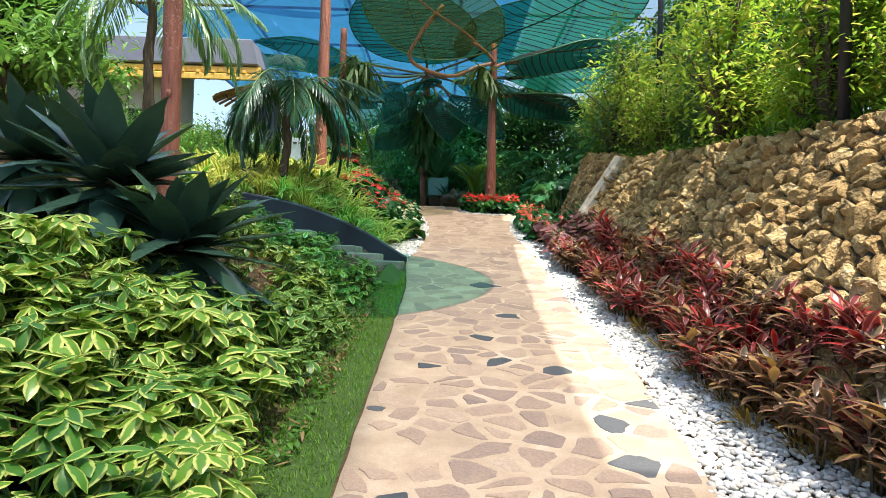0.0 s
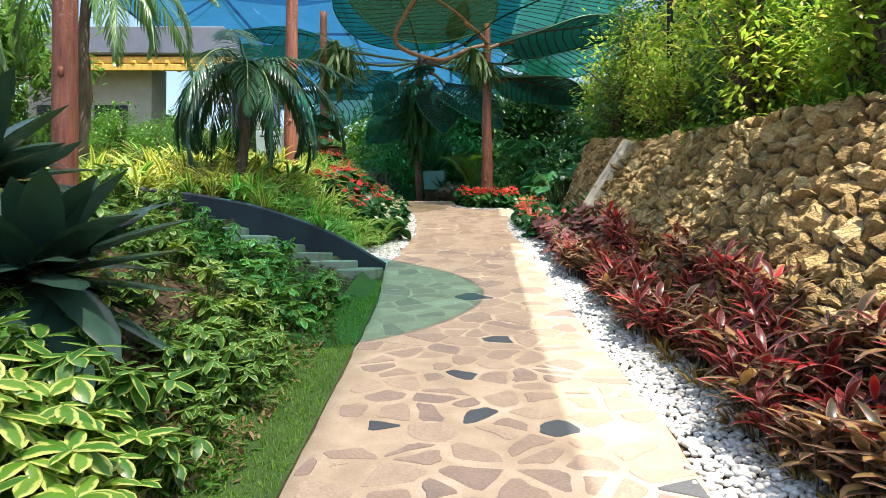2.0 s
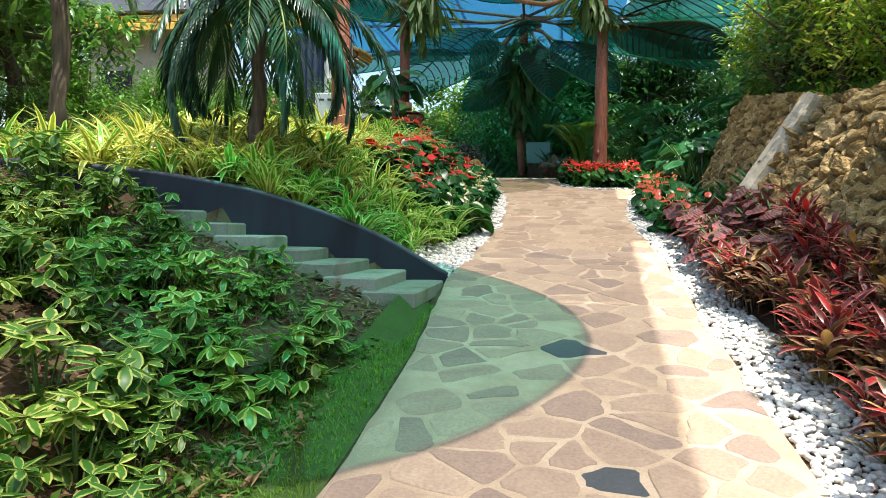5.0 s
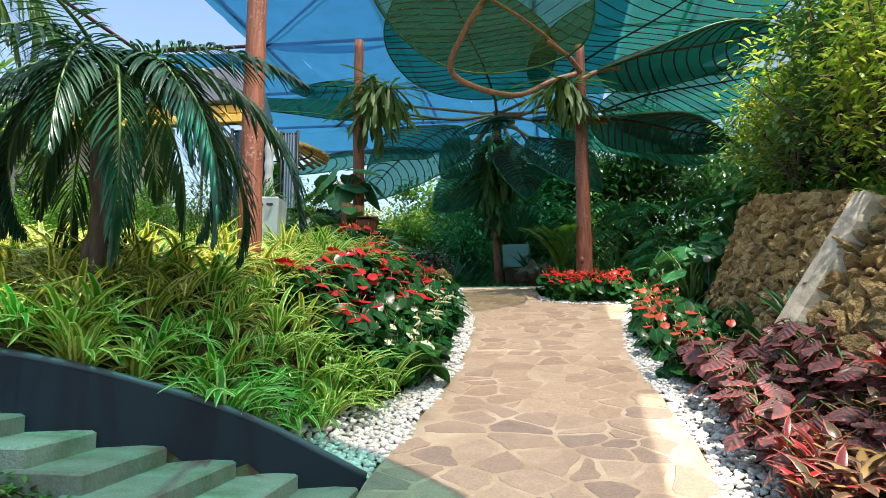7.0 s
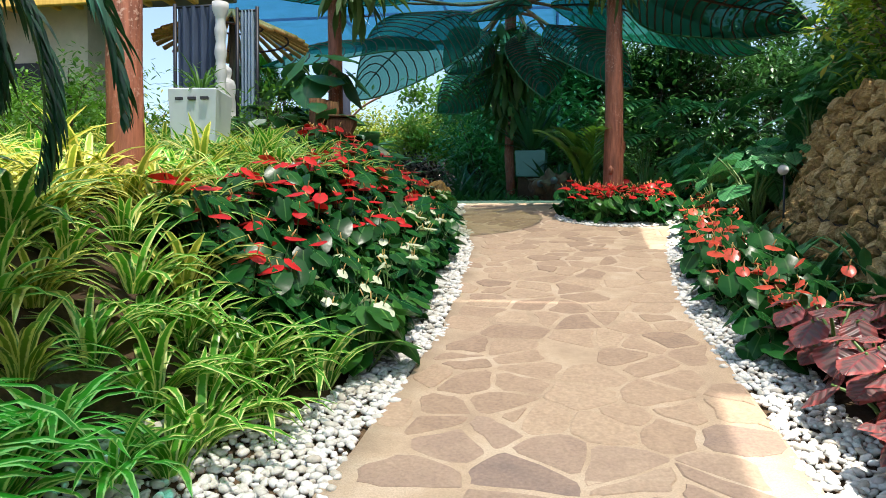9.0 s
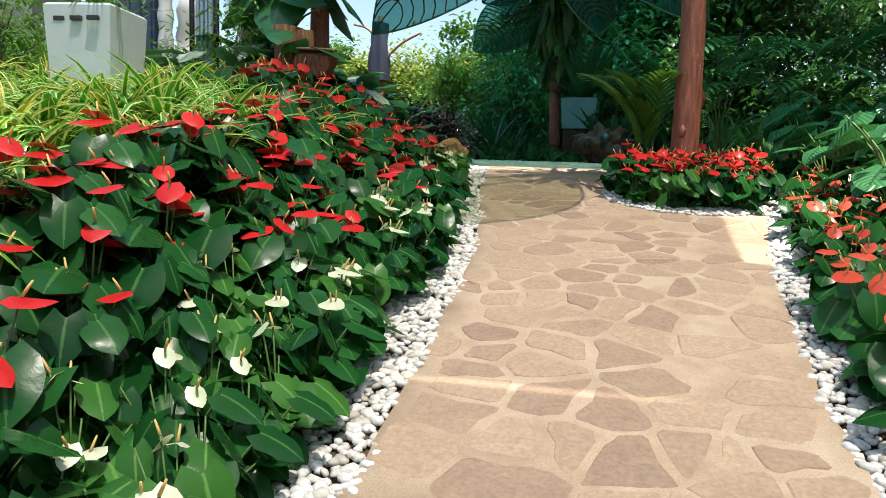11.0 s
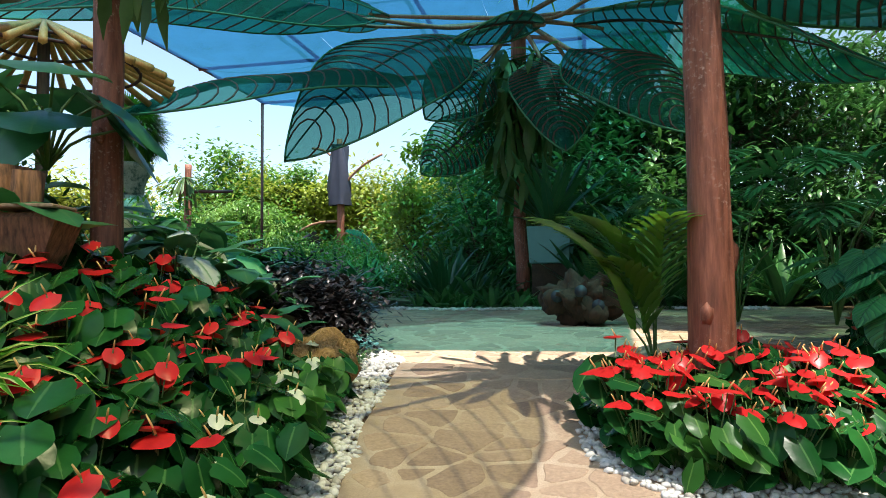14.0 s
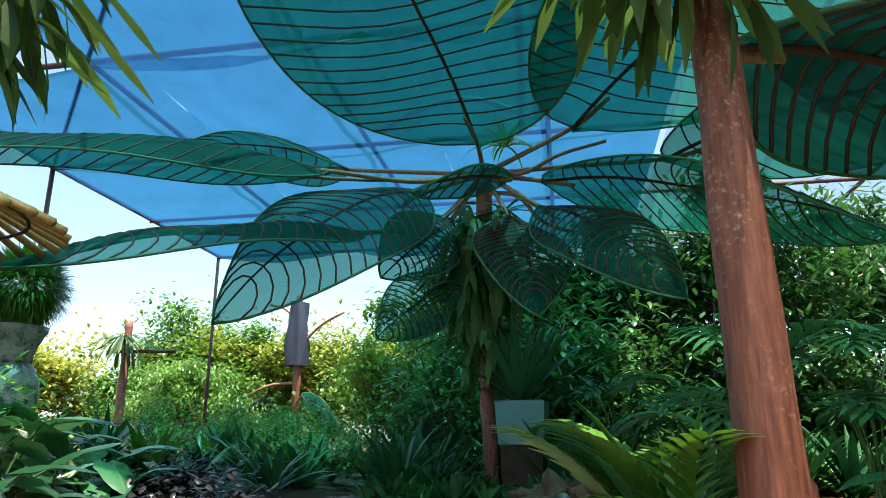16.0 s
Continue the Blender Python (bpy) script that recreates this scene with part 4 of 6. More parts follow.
# ---- steps and navy planter wall ----
stairs = thing("garden_steps", "mossy grey stone slab steps climbing from the path", "steps", (-0.6, 10.4, path_z(10.6)))
for i in range(7):
    x = -0.62 - 0.32 * i
    back = rim_y(x - 0.15) - 0.03
    front = 9.92 + 0.05 * i * 0.6
    g = Geo()
    g.box((x - 0.19 + 0.6, (back + front) / 2 - 0.12 - 10.4, 0.02 + 0.1 * i - 0.11 - (path_z(10.6) - 1.5) * 0), (0.42, back - front + 0.3, 0.13), rng.uniform(-2, 2), bevel=0.014)
    part("slab", g, SLAB, stairs)
wall = thing("planter_wall", "curved navy sheet planter wall with worn top edge", "planter wall", (-0.58, 11.05, path_z(11.05)))
o = wall.matrix_basis.translation
crest = spline(RIM, 40)
g = Geo()
rows = []
for p in crest:
    q = p - o
    low = 1.1 + (p.z - 1.6) * 0.45 - o.z
    rows.append([(q.x, q.y - 0.03, low), (q.x, q.y - 0.03, q.z), (q.x + 0.01, q.y + 0.03, q.z), (q.x + 0.01, q.y + 0.03, low)])
g.quad_strip(rows, True, cap=True)
part("panel", g, NAVY, wall, "smooth navy panel", False)
g = Geo()
g.tube([p - o + Vector((0, 0, 0.012)) for p in crest], 0.026, 8)
part("rim", g, NAVY_RIM, wall, "worn grey-blue rim")

# ---- loose furnishings ----
b = thing("planter_box", "tall pale grey square planter with three slots", "planter", (-3.62, 16.65, 3.4))
g = Geo()
g.box((0, 0, 0), (0.46, 0.46, 0.98), 8, taper=1.2, bevel=0.02)
part("body", g, PALEBOX, b)
for k in (-1, 0, 1):
    g = Geo()
    g.box((0.15 * k + 0.04, -0.28, 0.84), (0.09, 0.03, 0.035), 8, bevel=0.004)
    part("slot", g, SLOT, b)
g = Geo()
g.box((0, 0, 0.92), (0.46, 0.46, 0.05), 8)
part("soil", g, SOIL, b)

b = thing("planter_box", "grey-green square planter among dark ferns", "planter", (-0.27, 29.2, 4.3))
g = Geo()
g.box((0, 0, 0), (0.76, 0.76, 0.74), -4, taper=1.12, bevel=0.02)
part("body", g, GREENBOX, b)
g = Geo()
g.box((0, 0, 0.70), (0.7, 0.7, 0.05), -4)
part("soil", g, SOIL, b)
b = thing("planter_box", "low concrete block under the green planter", "block", (-0.27, 29.25, 3.35))
g = Geo()
g.box((0, 0, 0), (0.7, 0.7, 0.96), -4, bevel=0.02)
part("body", g, GAP, b)

# cut stump with a slab-like limb
st = thing("tree_stump", "weathered brown stump with a sawn slanting limb", "tree stump", (-2.72, 18.55, 3.66))
st.scale = (1.12, 1.12, 1.05)
for dx, h, w, sd in ((-0.12, 0.92, 0.105, 4.0), (0.03, 0.88, 0.075, 6.0)):
    g = Geo()
    g.tube([(dx * 0.4, 0, 0), (dx * 0.6, 0, 0.15), (dx * 0.9, 0, 0.42), (dx, 0, 0.7), (dx, 0, h)], [w * 2.2, w * 1.7, w * 1.2, w * 1.05, w], 16, 0, 0.8, sd)
    part("trunk", g, STUMP, st)
g = Geo()
g.box((0.08, -0.1, 0.22), (0.3, 0.22, 0.42), 14, taper=1.12, bevel=0.03, lean=(0.35, -0.15))
g.v = [tuple(Vector(v) + 0.05 * noise.noise_vector(Vector(v) * 6)) for v in g.v]
part("limb", g, STUMP, st, "sawn block-like limb leaning outwards")
g = Geo()
g.box((0.232, -0.163, 0.642), (0.325, 0.235, 0.02), 14, bevel=0.006)
part("cut_face", g, CUTWOOD, st, "pale sawn face")
for px, py, sx, sy, sd in ((0.1, -0.1, 0.30, 0.17, 2), (-0.2, -0.04, 0.22, 0.15, 7), (0.3, -0.16, 0.2, 0.1, 9)):
    g = Geo()
    g.blob((px, py, 0.06), (sx, sy, 0.11), 0.6, 2.0, sd, seg=16, rings=8)
    part("root", g, STUMP, st)

# gnarled root on the paving
r2 = thing("driftwood_root", "gnarled dark brown driftwood root with holes", "driftwood", (0.38, 23.9, path_z(23.9)))
g = Geo()
rows = []
for i in range(23):
    th = math.pi * i / 22
    row = []
    for k in range(40):
        ph = 2 * math.pi * k / 40
        q = Vector((math.sin(th) * math.cos(ph), math.sin(th) * math.sin(ph), -math.cos(th)))
        n1 = noise.noise(q * 2.1) * 0.5 + abs(noise.noise(q * 5)) * 0.45 + noise.noise(q * 9) * 0.16
        k2 = 1 + n1 - 0.2
        row.append((q.x * 0.50 * k2 * (0.62 + 0.38 * (q.z + 1) / 2 + 0.05), q.y * 0.36 * k2, 0.30 + q.z * 0.31 * k2))
    rows.append(row)
g.quad_strip(rows, True, cap=True)
part("burl", g, ROOT, r2)
for k in range(5):
    a = k * 1.3
    g = Geo()
    e = Vector((0.56 * math.cos(a), 0.4 * math.sin(a), rng.uniform(0.2, 0.46)))
    g.tube(spline([(e.x * 0.3, e.y * 0.3, 0.3), (e.x * 0.7, e.y * 0.75, e.z * 0.8), e], 7), [0.16, 0.16, 0.15, 0.14, 0.125, 0.11, 0.08], 9, 0, 0.7, k)
    part("limb", g, ROOT, r2)
for px, pz in ((0.02, 0.42), (-0.26, 0.36), (0.22, 0.25)):
    g = Geo()
    g.lathe((0, 0, 0), [(0.075, 0), (0.06, -0.05), (0.03, -0.08), (0.0, -0.09)], 12)
    h = part("hollow", g, SLOT, r2)
    h.matrix_basis = look((px, -0.40 + abs(px) * 0.2, pz), (px, 0, pz)) @ pose(0, 0, 0, 0, 0, 0)

# ochre boulder
bo = Geo()
bo.blob((0, 0, 0.16), (0.33, 0.24, 0.24), 0.45, 1.8, 5, seg=22, rings=12)
bob = part("boulder", bo, GOLDROCK)
bob.matrix_basis = pose(-1.5, 20.15, 3.16, 0, 0, 20)
tagged(bob, "rough ochre boulder at the edge of the bed", "boulder")

# glazed urn on the bank
u = thing("garden_urn", "tall glazed green and cream ceramic urn", "urn", (-6.5, 24.6, 4.15))
g = Geo()
g.box((0, 0, -0.4), (0.6, 0.6, 0.4), 10, bevel=0.02)
part("plinth", g, COPING, u, "square stone plinth")
g = Geo()
g.lathe((0, 0, 0), [(0.19, 0), (0.2, 0.06), (0.15, 0.12), (0.28, 0.36), (0.36, 0.66), (0.35, 0.96), (0.26, 1.14), (0.2, 1.2)], 24)
part("body", g, URNMAT, u)
g = Geo()
g.lathe((0, 0, 1.18), [(0.2, 0), (0.23, 0.02), (0.23, 0.11), (0.27, 0.24), (0.33, 0.38), (0.36, 0.41), (0.36, 0.48), (0.30, 0.49), (0.0, 0.44)], 24)
part("neck", g, URNMAT, u, "cream flared neck")

# white statue on a plinth, kept plain
g = Geo()
g.lathe((0, 0, 0), [(0.26, 0), (0.26, 0.12), (0.2, 0.16), (0.2, 0.42), (0.24, 0.45), (0.24, 0.5), (0.13, 0.55), (0.17, 0.7), (0.13, 0.88), (0.16, 1.05), (0.12, 1.16), (0.06, 1.2), (0.09, 1.28), (0.08, 1.36), (0.02, 1.41)], 18)
sta = part("statue", g, STATUE)
sta.matrix_basis = pose(-4.98, 20.0, 4.1)
tagged(sta, "white carved garden statue on a plinth", "statue")

# slate curtains hanging on a frame behind the bed
for k, (x0, x1, y, mat) in enumerate(((-5.15, -4.55, 18.8, CURTAIN), (-4.3, -4.08, 19.1, PALECLOTH))):
    c = thing("curtain", "slate blue cloth hanging in folds beside a pale column" if mat is CURTAIN else "pale blue cloth hanging in folds beside a column", "curtain", (x0, y, 3.7))
    g = Geo()
    g.quad_strip([[(i * (x1 - x0) / 24, 0.05 * math.sin(i * 1.1), z) for i in range(25)] for z in (0, 0.6, 1.4, 2.4)])
    part("cloth", g, mat, c)
    g = Geo()
    g.tube([(-0.05, 0, 2.4), (x1 - x0 + 0.05, 0, 2.4)], 0.02, 8)
    part("rod", g, STEEL, c)
    g = Geo()
    g.tube([(-0.05, 0, -0.3), (-0.05, 0, 2.45)], 0.03, 8)
    part("upright", g, STEEL, c)
    g = Geo()
    g.tube([(x1 - x0 + 0.05, 0, -0.3), (x1 - x0 + 0.05, 0, 2.45)], 0.03, 8)
    part("upright", g, STEEL, c)
col = thing("carved_column", "pale carved stone column", "column", (-4.42, 18.7, 3.7))
g = Geo()
g.lathe((0, 0, 0), [(0.13, 0), (0.13, 0.1)] + [(0.08 + 0.012 * math.sin(i * 1.9), 0.12 + i * 0.09) for i in range(24)] + [(0.12, 2.3), (0.12, 2.4)], 14)
part("shaft", g, STATUE, col)

# fan-shaped slatted shelter
fan = thing("slatted_shelter", "round shelter roof of orange varnished slats", "shelter", (-6.0, 22.3, 4.1))
g = Geo()
g.tube([(0, 0, 0), (0, 0, 3.1)], 0.07, 10)
part("mast", g, BARK, fan)
for k in range(30):
    g = Geo()
    g.tube([(0.1, 0, 3.05), (0.7, 0, 2.76), (1.5, 0, 2.38)], [0.03, 0.045, 0.05], 6)
    s = part("slat", g, SLAT, fan)
    s.matrix_basis = pose(0, 0, 0, 0, 0, k * 12)
for rad, zz in ((1.1, 2.52), (0.6, 2.77)):
    g = Geo()
    g.tube([(rad * math.cos(a * 0.2618), rad * math.sin(a * 0.2618), zz) for a in range(25)], 0.022, 6)
    part("hoop", g, RUST, fan)

# house with yellow eaves far behind
hs = thing("garden_house", "low house with grey roof and yellow eaves beams", "house", (-8.4, 20.2, 3.0))
g = Geo()
g.box((-1.2, 0.8, 0), (3.4, 1.0, 4.0), bevel=0.02)
part("wall", g, PLASTER, hs)
g = Geo()
g.box((0, 0.35, 4.0), (5.9, 1.7, 0.75), taper=0.93, bevel=0.03)
part("roof", g, GREYROOF, hs)
for k in range(2):
    g = Geo()
    g.box((0.1, -0.48 + 0.15 * k, 3.55 + 0.24 * k), (5.8, 0.10, 0.17), bevel=0.012)
    part("beam", g, YELLOW, hs)
for k in range(13):
    g = Geo()
    g.box((-2.7 + 0.44 * k, -0.1, 3.73), (0.09, 0.9, 0.08), bevel=0.008)
    part("rafter", g, YELLOW, hs)
for k in (-2.2, -0.6):
    w = Geo()
    w.box((k, 0.29, 1.6), (0.9, 0.06, 1.2), bevel=0.01)
    win = part("window", w, SLOT, hs)
    f = Geo()
    f.box((k, 0.25, 1.56), (1.0, 0.03, 0.06), bevel=0.005)
    part("sill", f, PLASTER, win)

# far leaf mast with dark tarpaulin
fm = thing("canopy_mast", "distant rust post draped with dark tarpaulin", "mast", (-11.5, 47.0, 3.0))
fm.scale = (1.55, 1.55, 1.55)
g = Geo()
g.tube([(0, 0, 0), (0.05, 0, 3.0), (0, 0, 5.2)], [0.13, 0.12, 0.09], 10, 0, 0.2)
part("shaft", g, POST, fm)
g = Geo()
rows = []
for i in range(12):
    z = 3.1 + 1.9 * i / 11
    rows.append([((0.34 + 0.1 * math.sin(k * 2.3 + i * 0.5)) * math.cos(k * 0.45) * (1 - 0.35 * i / 11), (0.3 + 0.08 * math.sin(k * 1.7)) * math.sin(k * 0.45), z) for k in range(14)])
g.quad_strip(rows, True)
part("tarpaulin", g, TARP, fm)
for a, b2 in (((0, 0, 3.6), (1.5, -0.3, 4.6)), ((0, 0, 2.6), (-1.6, 0, 2.2)), ((0, 0, 4.4), (-1.0, 0.2, 5.0))):
    g = Geo()
    g.tube(spline([a, (Vector(a) + Vector(b2)) * 0.5 + Vector((0, 0, 0.15)), b2], 8), 0.04, 7)
    part("limb", g, BRANCH, fm)
g = Geo()
g.quad_strip([[(-2.6 + 0.16 * i, 0.3 * math.sin(j + i * 0.4), 2.3 - 0.25 * math.sin(math.pi * i / 12) - 0.12 * j) for i in range(13)] for j in range(5)])
part("sagging_sheet", g, TARP, fm)
canopy_leaf((-11.0, 46.5, 6.4), (-8.5, 45.6, 4.6), 2.4, 40, 0.1, 0.1, [(-11.5, 47.0, 6.0)], 12)
canopy_leaf((-12.0, 46.5, 4.6), (-14.2, 45.6, 3.9), 1.9, 30, 0.1, 0.1, [(-11.5, 47.0, 4.8)], 10)
post(-14.0, 38.0, 3.0, 8.4, 0.16, 0.12, "distant reddish timber post with a short cross arm")
pipe((-14.5, 38.0, 7.4), (-12.2, 38.0, 7.35), 0.06)
# valve-like white fitting and small lamp on the bank
lm = thing("spotlight", "small white round garden spotlight on a stake", "spotlight", (2.85, 17.0, path_z(17.0) + 0.1))
g = Geo()
g.tube([(0, 0, 0), (0, 0, 0.72)], 0.012, 6)
part("stake", g, STEEL, lm)
g = Geo()
g.tube([(-0.03, -0.06, 0.74), (0, 0.03, 0.76)], [0.055, 0.04], 12)
part("head", g, STATUE, lm)


# ---- planting, from the path's start to its end ----
R = random.Random(5)


def left_bank(x, y):
    return x < -1.12 - 0.1 * math.sin(y * 1.3) and not (y > 9.2 and y < 11.2)


for x, y in spread((-4.4, 1.2, -0.95, 8.9), 330, 0.19, lambda x, y: x < (-1.0 if y < 5 else -0.92) - 0.12 * math.sin(y * 2) and R.random() < (1.0 if y < 4.4 else 0.16 if y < 7 else 0.08) and not (-4.2 < x < -1.4 and 4.1 < y < 6.9 and R.random() < 0.88), 3):
    yel = R.random() < (0.55 if y < 4.6 else 0.15)
    plant("schefflera_shrub", ("schef", yel, R.randint(0, 2)), schefflera(R.randint(0, 99), yel), "variegated cream and green schefflera shrub on the bank" if not yel else "yellow-leaved schefflera shrub on the bank", "shrub", "schefflera shrubs", (x, y, land(x, y) - 0.03), R.uniform(0, 360), R.uniform(0.75, 1.1) if y < 5 else R.uniform(0.5, 0.8))
for x, y in spread((-3.6, 7.4, -0.8, 9.3), 16, 0.4, lambda x, y: x < -0.95, 4):
    plant("schefflera_shrub", ("schef", False, R.randint(0, 2)), schefflera(R.randint(0, 99), False), "sparse variegated schefflera shrub in dry soil", "shrub", "schefflera shrubs", (x, y, land(x, y) - 0.03), R.uniform(0, 360), R.uniform(0.4, 0.75))
def litter(name, label, mat, count, seed, length, width, el, lift):
    """Small loose leaves lying over the bank."""
    r, g = random.Random(seed), Geo()
    for k in range(count):
        x, y = r.uniform(-4.2, -0.75), r.uniform(3.6, 9.75)
        if noise.noise(Vector((x * 1.6, y * 1.6, seed))) < r.uniform(-0.5, 0.35):
            continue
        g.leaf((x, y, land(x, y) - 0.03 + r.uniform(0, lift)), r.uniform(0, 6.28), r.uniform(*el), length * r.uniform(0.5, 1.3), width * r.uniform(0.6, 1.3), r.uniform(0, 1.2), LANCE, 0.2)
    tagged(part(name, g, mat), label, "leaf litter", kind="stuff")


litter("leaf_litter", "brown fallen leaves scattered on the bank's soil", DRYLEAF, 12000, 14, 0.09, 0.022, (-0.1, 0.9), 0.03)
litter("ground_cover", "small creeping green leaves over the bank's soil", BUSH, 11000, 27, 0.07, 0.028, (-0.2, 1.0), 0.07)

for x, y in spread((-3.9, 9.0, -2.2, 9.6), 6, 0.32, lambda x, y: True, 24):
    plant("schefflera_shrub", ("schef", False, R.randint(0, 2)), schefflera(R.randint(0, 99), False), "variegated schefflera shrub in front of the steps", "shrub", "schefflera shrubs", (x, y, land(x, y)), R.uniform(0, 360), R.uniform(0.7, 1.0))

# bromeliads
for x, y, z, s, k, st in ((-2.75, 5.75, -0.05, 1.32, 0, 0.5), (-2.05, 5.45, -0.05, 1.25, 1, 0.27), (-4.0, 6.7, 0.0, 1.3, 2, 0.5)):
    plant("bromeliad", ("brom", k), rosette(k, 50, 0.86, 0.21, BROM, (-0.85, 1.35), (0.1, 1.0), STRAP, 0.28, st), "large dark green and maroon bromeliad rosette", "bromeliad", "bromeliads", (x, y, land(x, y) + z), k * 70, s)

# palms
palm(-2.6, 11.25, land(-2.6, 11.25), 1.65, 22, 2.0, 0.42, PALMLEAF, "dark green palm with drooping feathery fronds", 3, 0.075, (2.5, 3.0))
palm(-4.9, 11.3, land(-4.9, 11.3) - 0.1, 3.2, 14, 2.5, 0.5, PALMPALE, "pale green palm with long hanging feathery fronds", 8, 0.09, (2.3, 2.9))

# striped grass
def striped(x, y):
    return y > rim_y(x) + 0.16 and x < path_left(y) - 0.42 - 0.25 * smooth01((12.2 - y)) and not (x > -1.9 and y > 12.95)


for x, y in spread((-5.4, 9.9, -0.7, 17.6), 330, 0.215, striped, 6):
    yel = R.random() < smooth01((-x - 1.2) / 1.5) * (0.75 if y < 13.4 else 0.2)
    plant("spider_plant", ("spider", yel, R.randint(0, 2)), tuft(R.randint(0, 50), 30, 0.58, 0.054, SPIDER_Y if yel else SPIDER, (0.75, 1.5), (1.2, 2.4)), "clump of yellow and cream striped grassy leaves" if yel else "clump of green and cream striped grassy leaves", "spider plant", "striped grass clumps", (x, y, land(x, y) - 0.03), R.uniform(0, 360), R.uniform(0.8, 1.25))

# anthurium bed beside the path
def flower_bed(x, y):
    return x < path_left(y) - (0.25 if y < 13.6 else 0.36) and x > (-1.92 if y < 17 else -2.55) + 0.1 * math.sin(y) and y > 12.95 + 0.1 * math.sin(x * 5)


for x, y in spread((-2.7, 12.8, -0.6, 20.1), 275, 0.205, flower_bed, 7):
    white = x > path_left(y) - 0.25 - (0.55 if y < 15 else 0.34) + 0.12 * math.sin(y * 3)
    kind = R.randint(0, 4)
    if white:
        plant("anthurium", ("anthW", kind), anthurium(kind, ANTH if kind < 3 else ANTH_L, WHITE, 2, 26, 0.40, 0.165, 0.095, False), "anthurium with glossy leaves and small white flowers", "anthurium", "white anthuriums", (x, y, land(x, y) - 0.03), R.uniform(-40, 40), R.uniform(0.9, 1.15))
    else:
        plant("anthurium", ("anthR", kind), anthurium(20 + kind, ANTH, RED, 3, 24, 0.44, 0.185, 0.145), "anthurium with dark glossy leaves and red flowers", "anthurium", "red anthuriums", (x, y, land(x, y) - 0.03), R.uniform(-40, 40), R.uniform(0.9, 1.15))

# ring of anthuriums round the post
for k in range(34):
    a, rad = k * 2.4, 0.17 + 0.50 * math.sqrt(k / 34)
    x, y = 1.35 + rad * math.cos(a) * 1.1, 19.5 + rad * math.sin(a) * 1.1
    plant("anthurium", ("anthP", k % 4), anthurium(40 + k % 4, ANTH if k % 4 else ANTH_L, RED, 4, 22, 0.46, 0.18, 0.122), "anthurium with bright red flowers at the foot of the post", "anthurium", "anthuriums round the post", (x, y, path_z(y) - 0.02), R.uniform(-50, 50), R.uniform(0.85, 1.1))

# right-hand bed: coral anthuriums along the path, greenery behind
def right_bed(x, y):
    return x > path_right(y) + 0.28 and x < wall_foot(y) + 0.15


for x, y in spread((1.6, 13.5, 4.6, 22.6), 150, 0.22, lambda x, y: right_bed(x, y) and x < path_right(y) + 0.85, 8):
    edge = x < path_right(y) + 0.6
    plant("anthurium", ("anthC", edge, R.randint(0, 3)), anthurium(60 + R.randint(0, 3), ANTH, CORAL, 4 if edge else 1, 18, 0.38, 0.17, 0.11, False), "anthurium with coral flowers beside the path" if edge else "green anthurium at the foot of the wall", "anthurium", "coral anthuriums", (x, y, land(x, y) - 0.03), R.uniform(-60, 30), R.uniform(0.85, 1.15))
for x, y in spread((2.1, 13.6, 3.0, 17.5), 16, 0.33, lambda x, y: x > path_right(y) + 0.6, 9):
    plant("leafy_clump", ("lily", R.randint(0, 1)), tuft(R.randint(0, 9), 20, 0.5, 0.085, BROAD, (0.5, 1.4), (0.8, 1.7), OVAL, 0.3), "bright green clump of broad arching leaves", "foliage plant", "foliage clumps", (x, y, land(x, y)), R.uniform(0, 360), R.uniform(0.8, 1.1))
for x, y in spread((2.6, 17.2, 6.0, 25.0), 40, 0.45, lambda x, y: x > path_right(y) + 0.75, 10):
    plant("philodendron", ("philo", R.randint(0, 2)), broad_plant(R.randint(0, 2), PHILO, 15, 0.75, 0.30, 0.85, False, (-0.9, 0.0)), "philodendron with deeply ribbed round green leaves", "philodendron", "ribbed philodendrons", (x, y, land(x, y)), R.uniform(0, 360), R.uniform(0.85, 1.3))

for k, (x, y, s) in enumerate(((2.62, 20.3, 1.15), (3.0, 20.9, 1.25), (2.75, 21.4, 1.15), (3.4, 20.3, 1.3), (3.5, 21.7, 1.3), (3.0, 22.1, 1.2), (3.9, 21.1, 1.4), (2.7, 19.6, 1.0))):
    plant("philodendron", ("philo", k % 3), broad_plant(k % 3, PHILO, 15, 0.75, 0.30, 0.85, False, (-0.9, 0.0)), "philodendron with deeply ribbed round green leaves", "philodendron", "ribbed philodendrons", (x, y, land(x, y)), k * 49, s)

# cordylines and begonias under the stone wall
for x, y in spread((1.85, 0.8, 2.75, 11.4), 170, 0.175, lambda x, y: x > 2.05 - 0.16 * smooth01((y - 7) / 3) + 0.08 * math.sin(y * 2.2) and x < WALL_FOOT + 0.3, 11):
    dark = R.random() < (0.65 if y < 6 else 0.55)
    k = R.randint(0, 2)
    plant("cordyline", ("cordy", dark, k), cane(k + (10 if dark else 0), CORDY_D if dark else CORDY, 38, 0.36, 0.23, 0.058), "dark bronze and green cordyline under the stone wall" if dark else "crimson-leaved cordyline under the stone wall", "cordyline", "cordylines", (x, y, land(x, y) - 0.02), R.uniform(0, 360), R.uniform(0.8, 1.2))
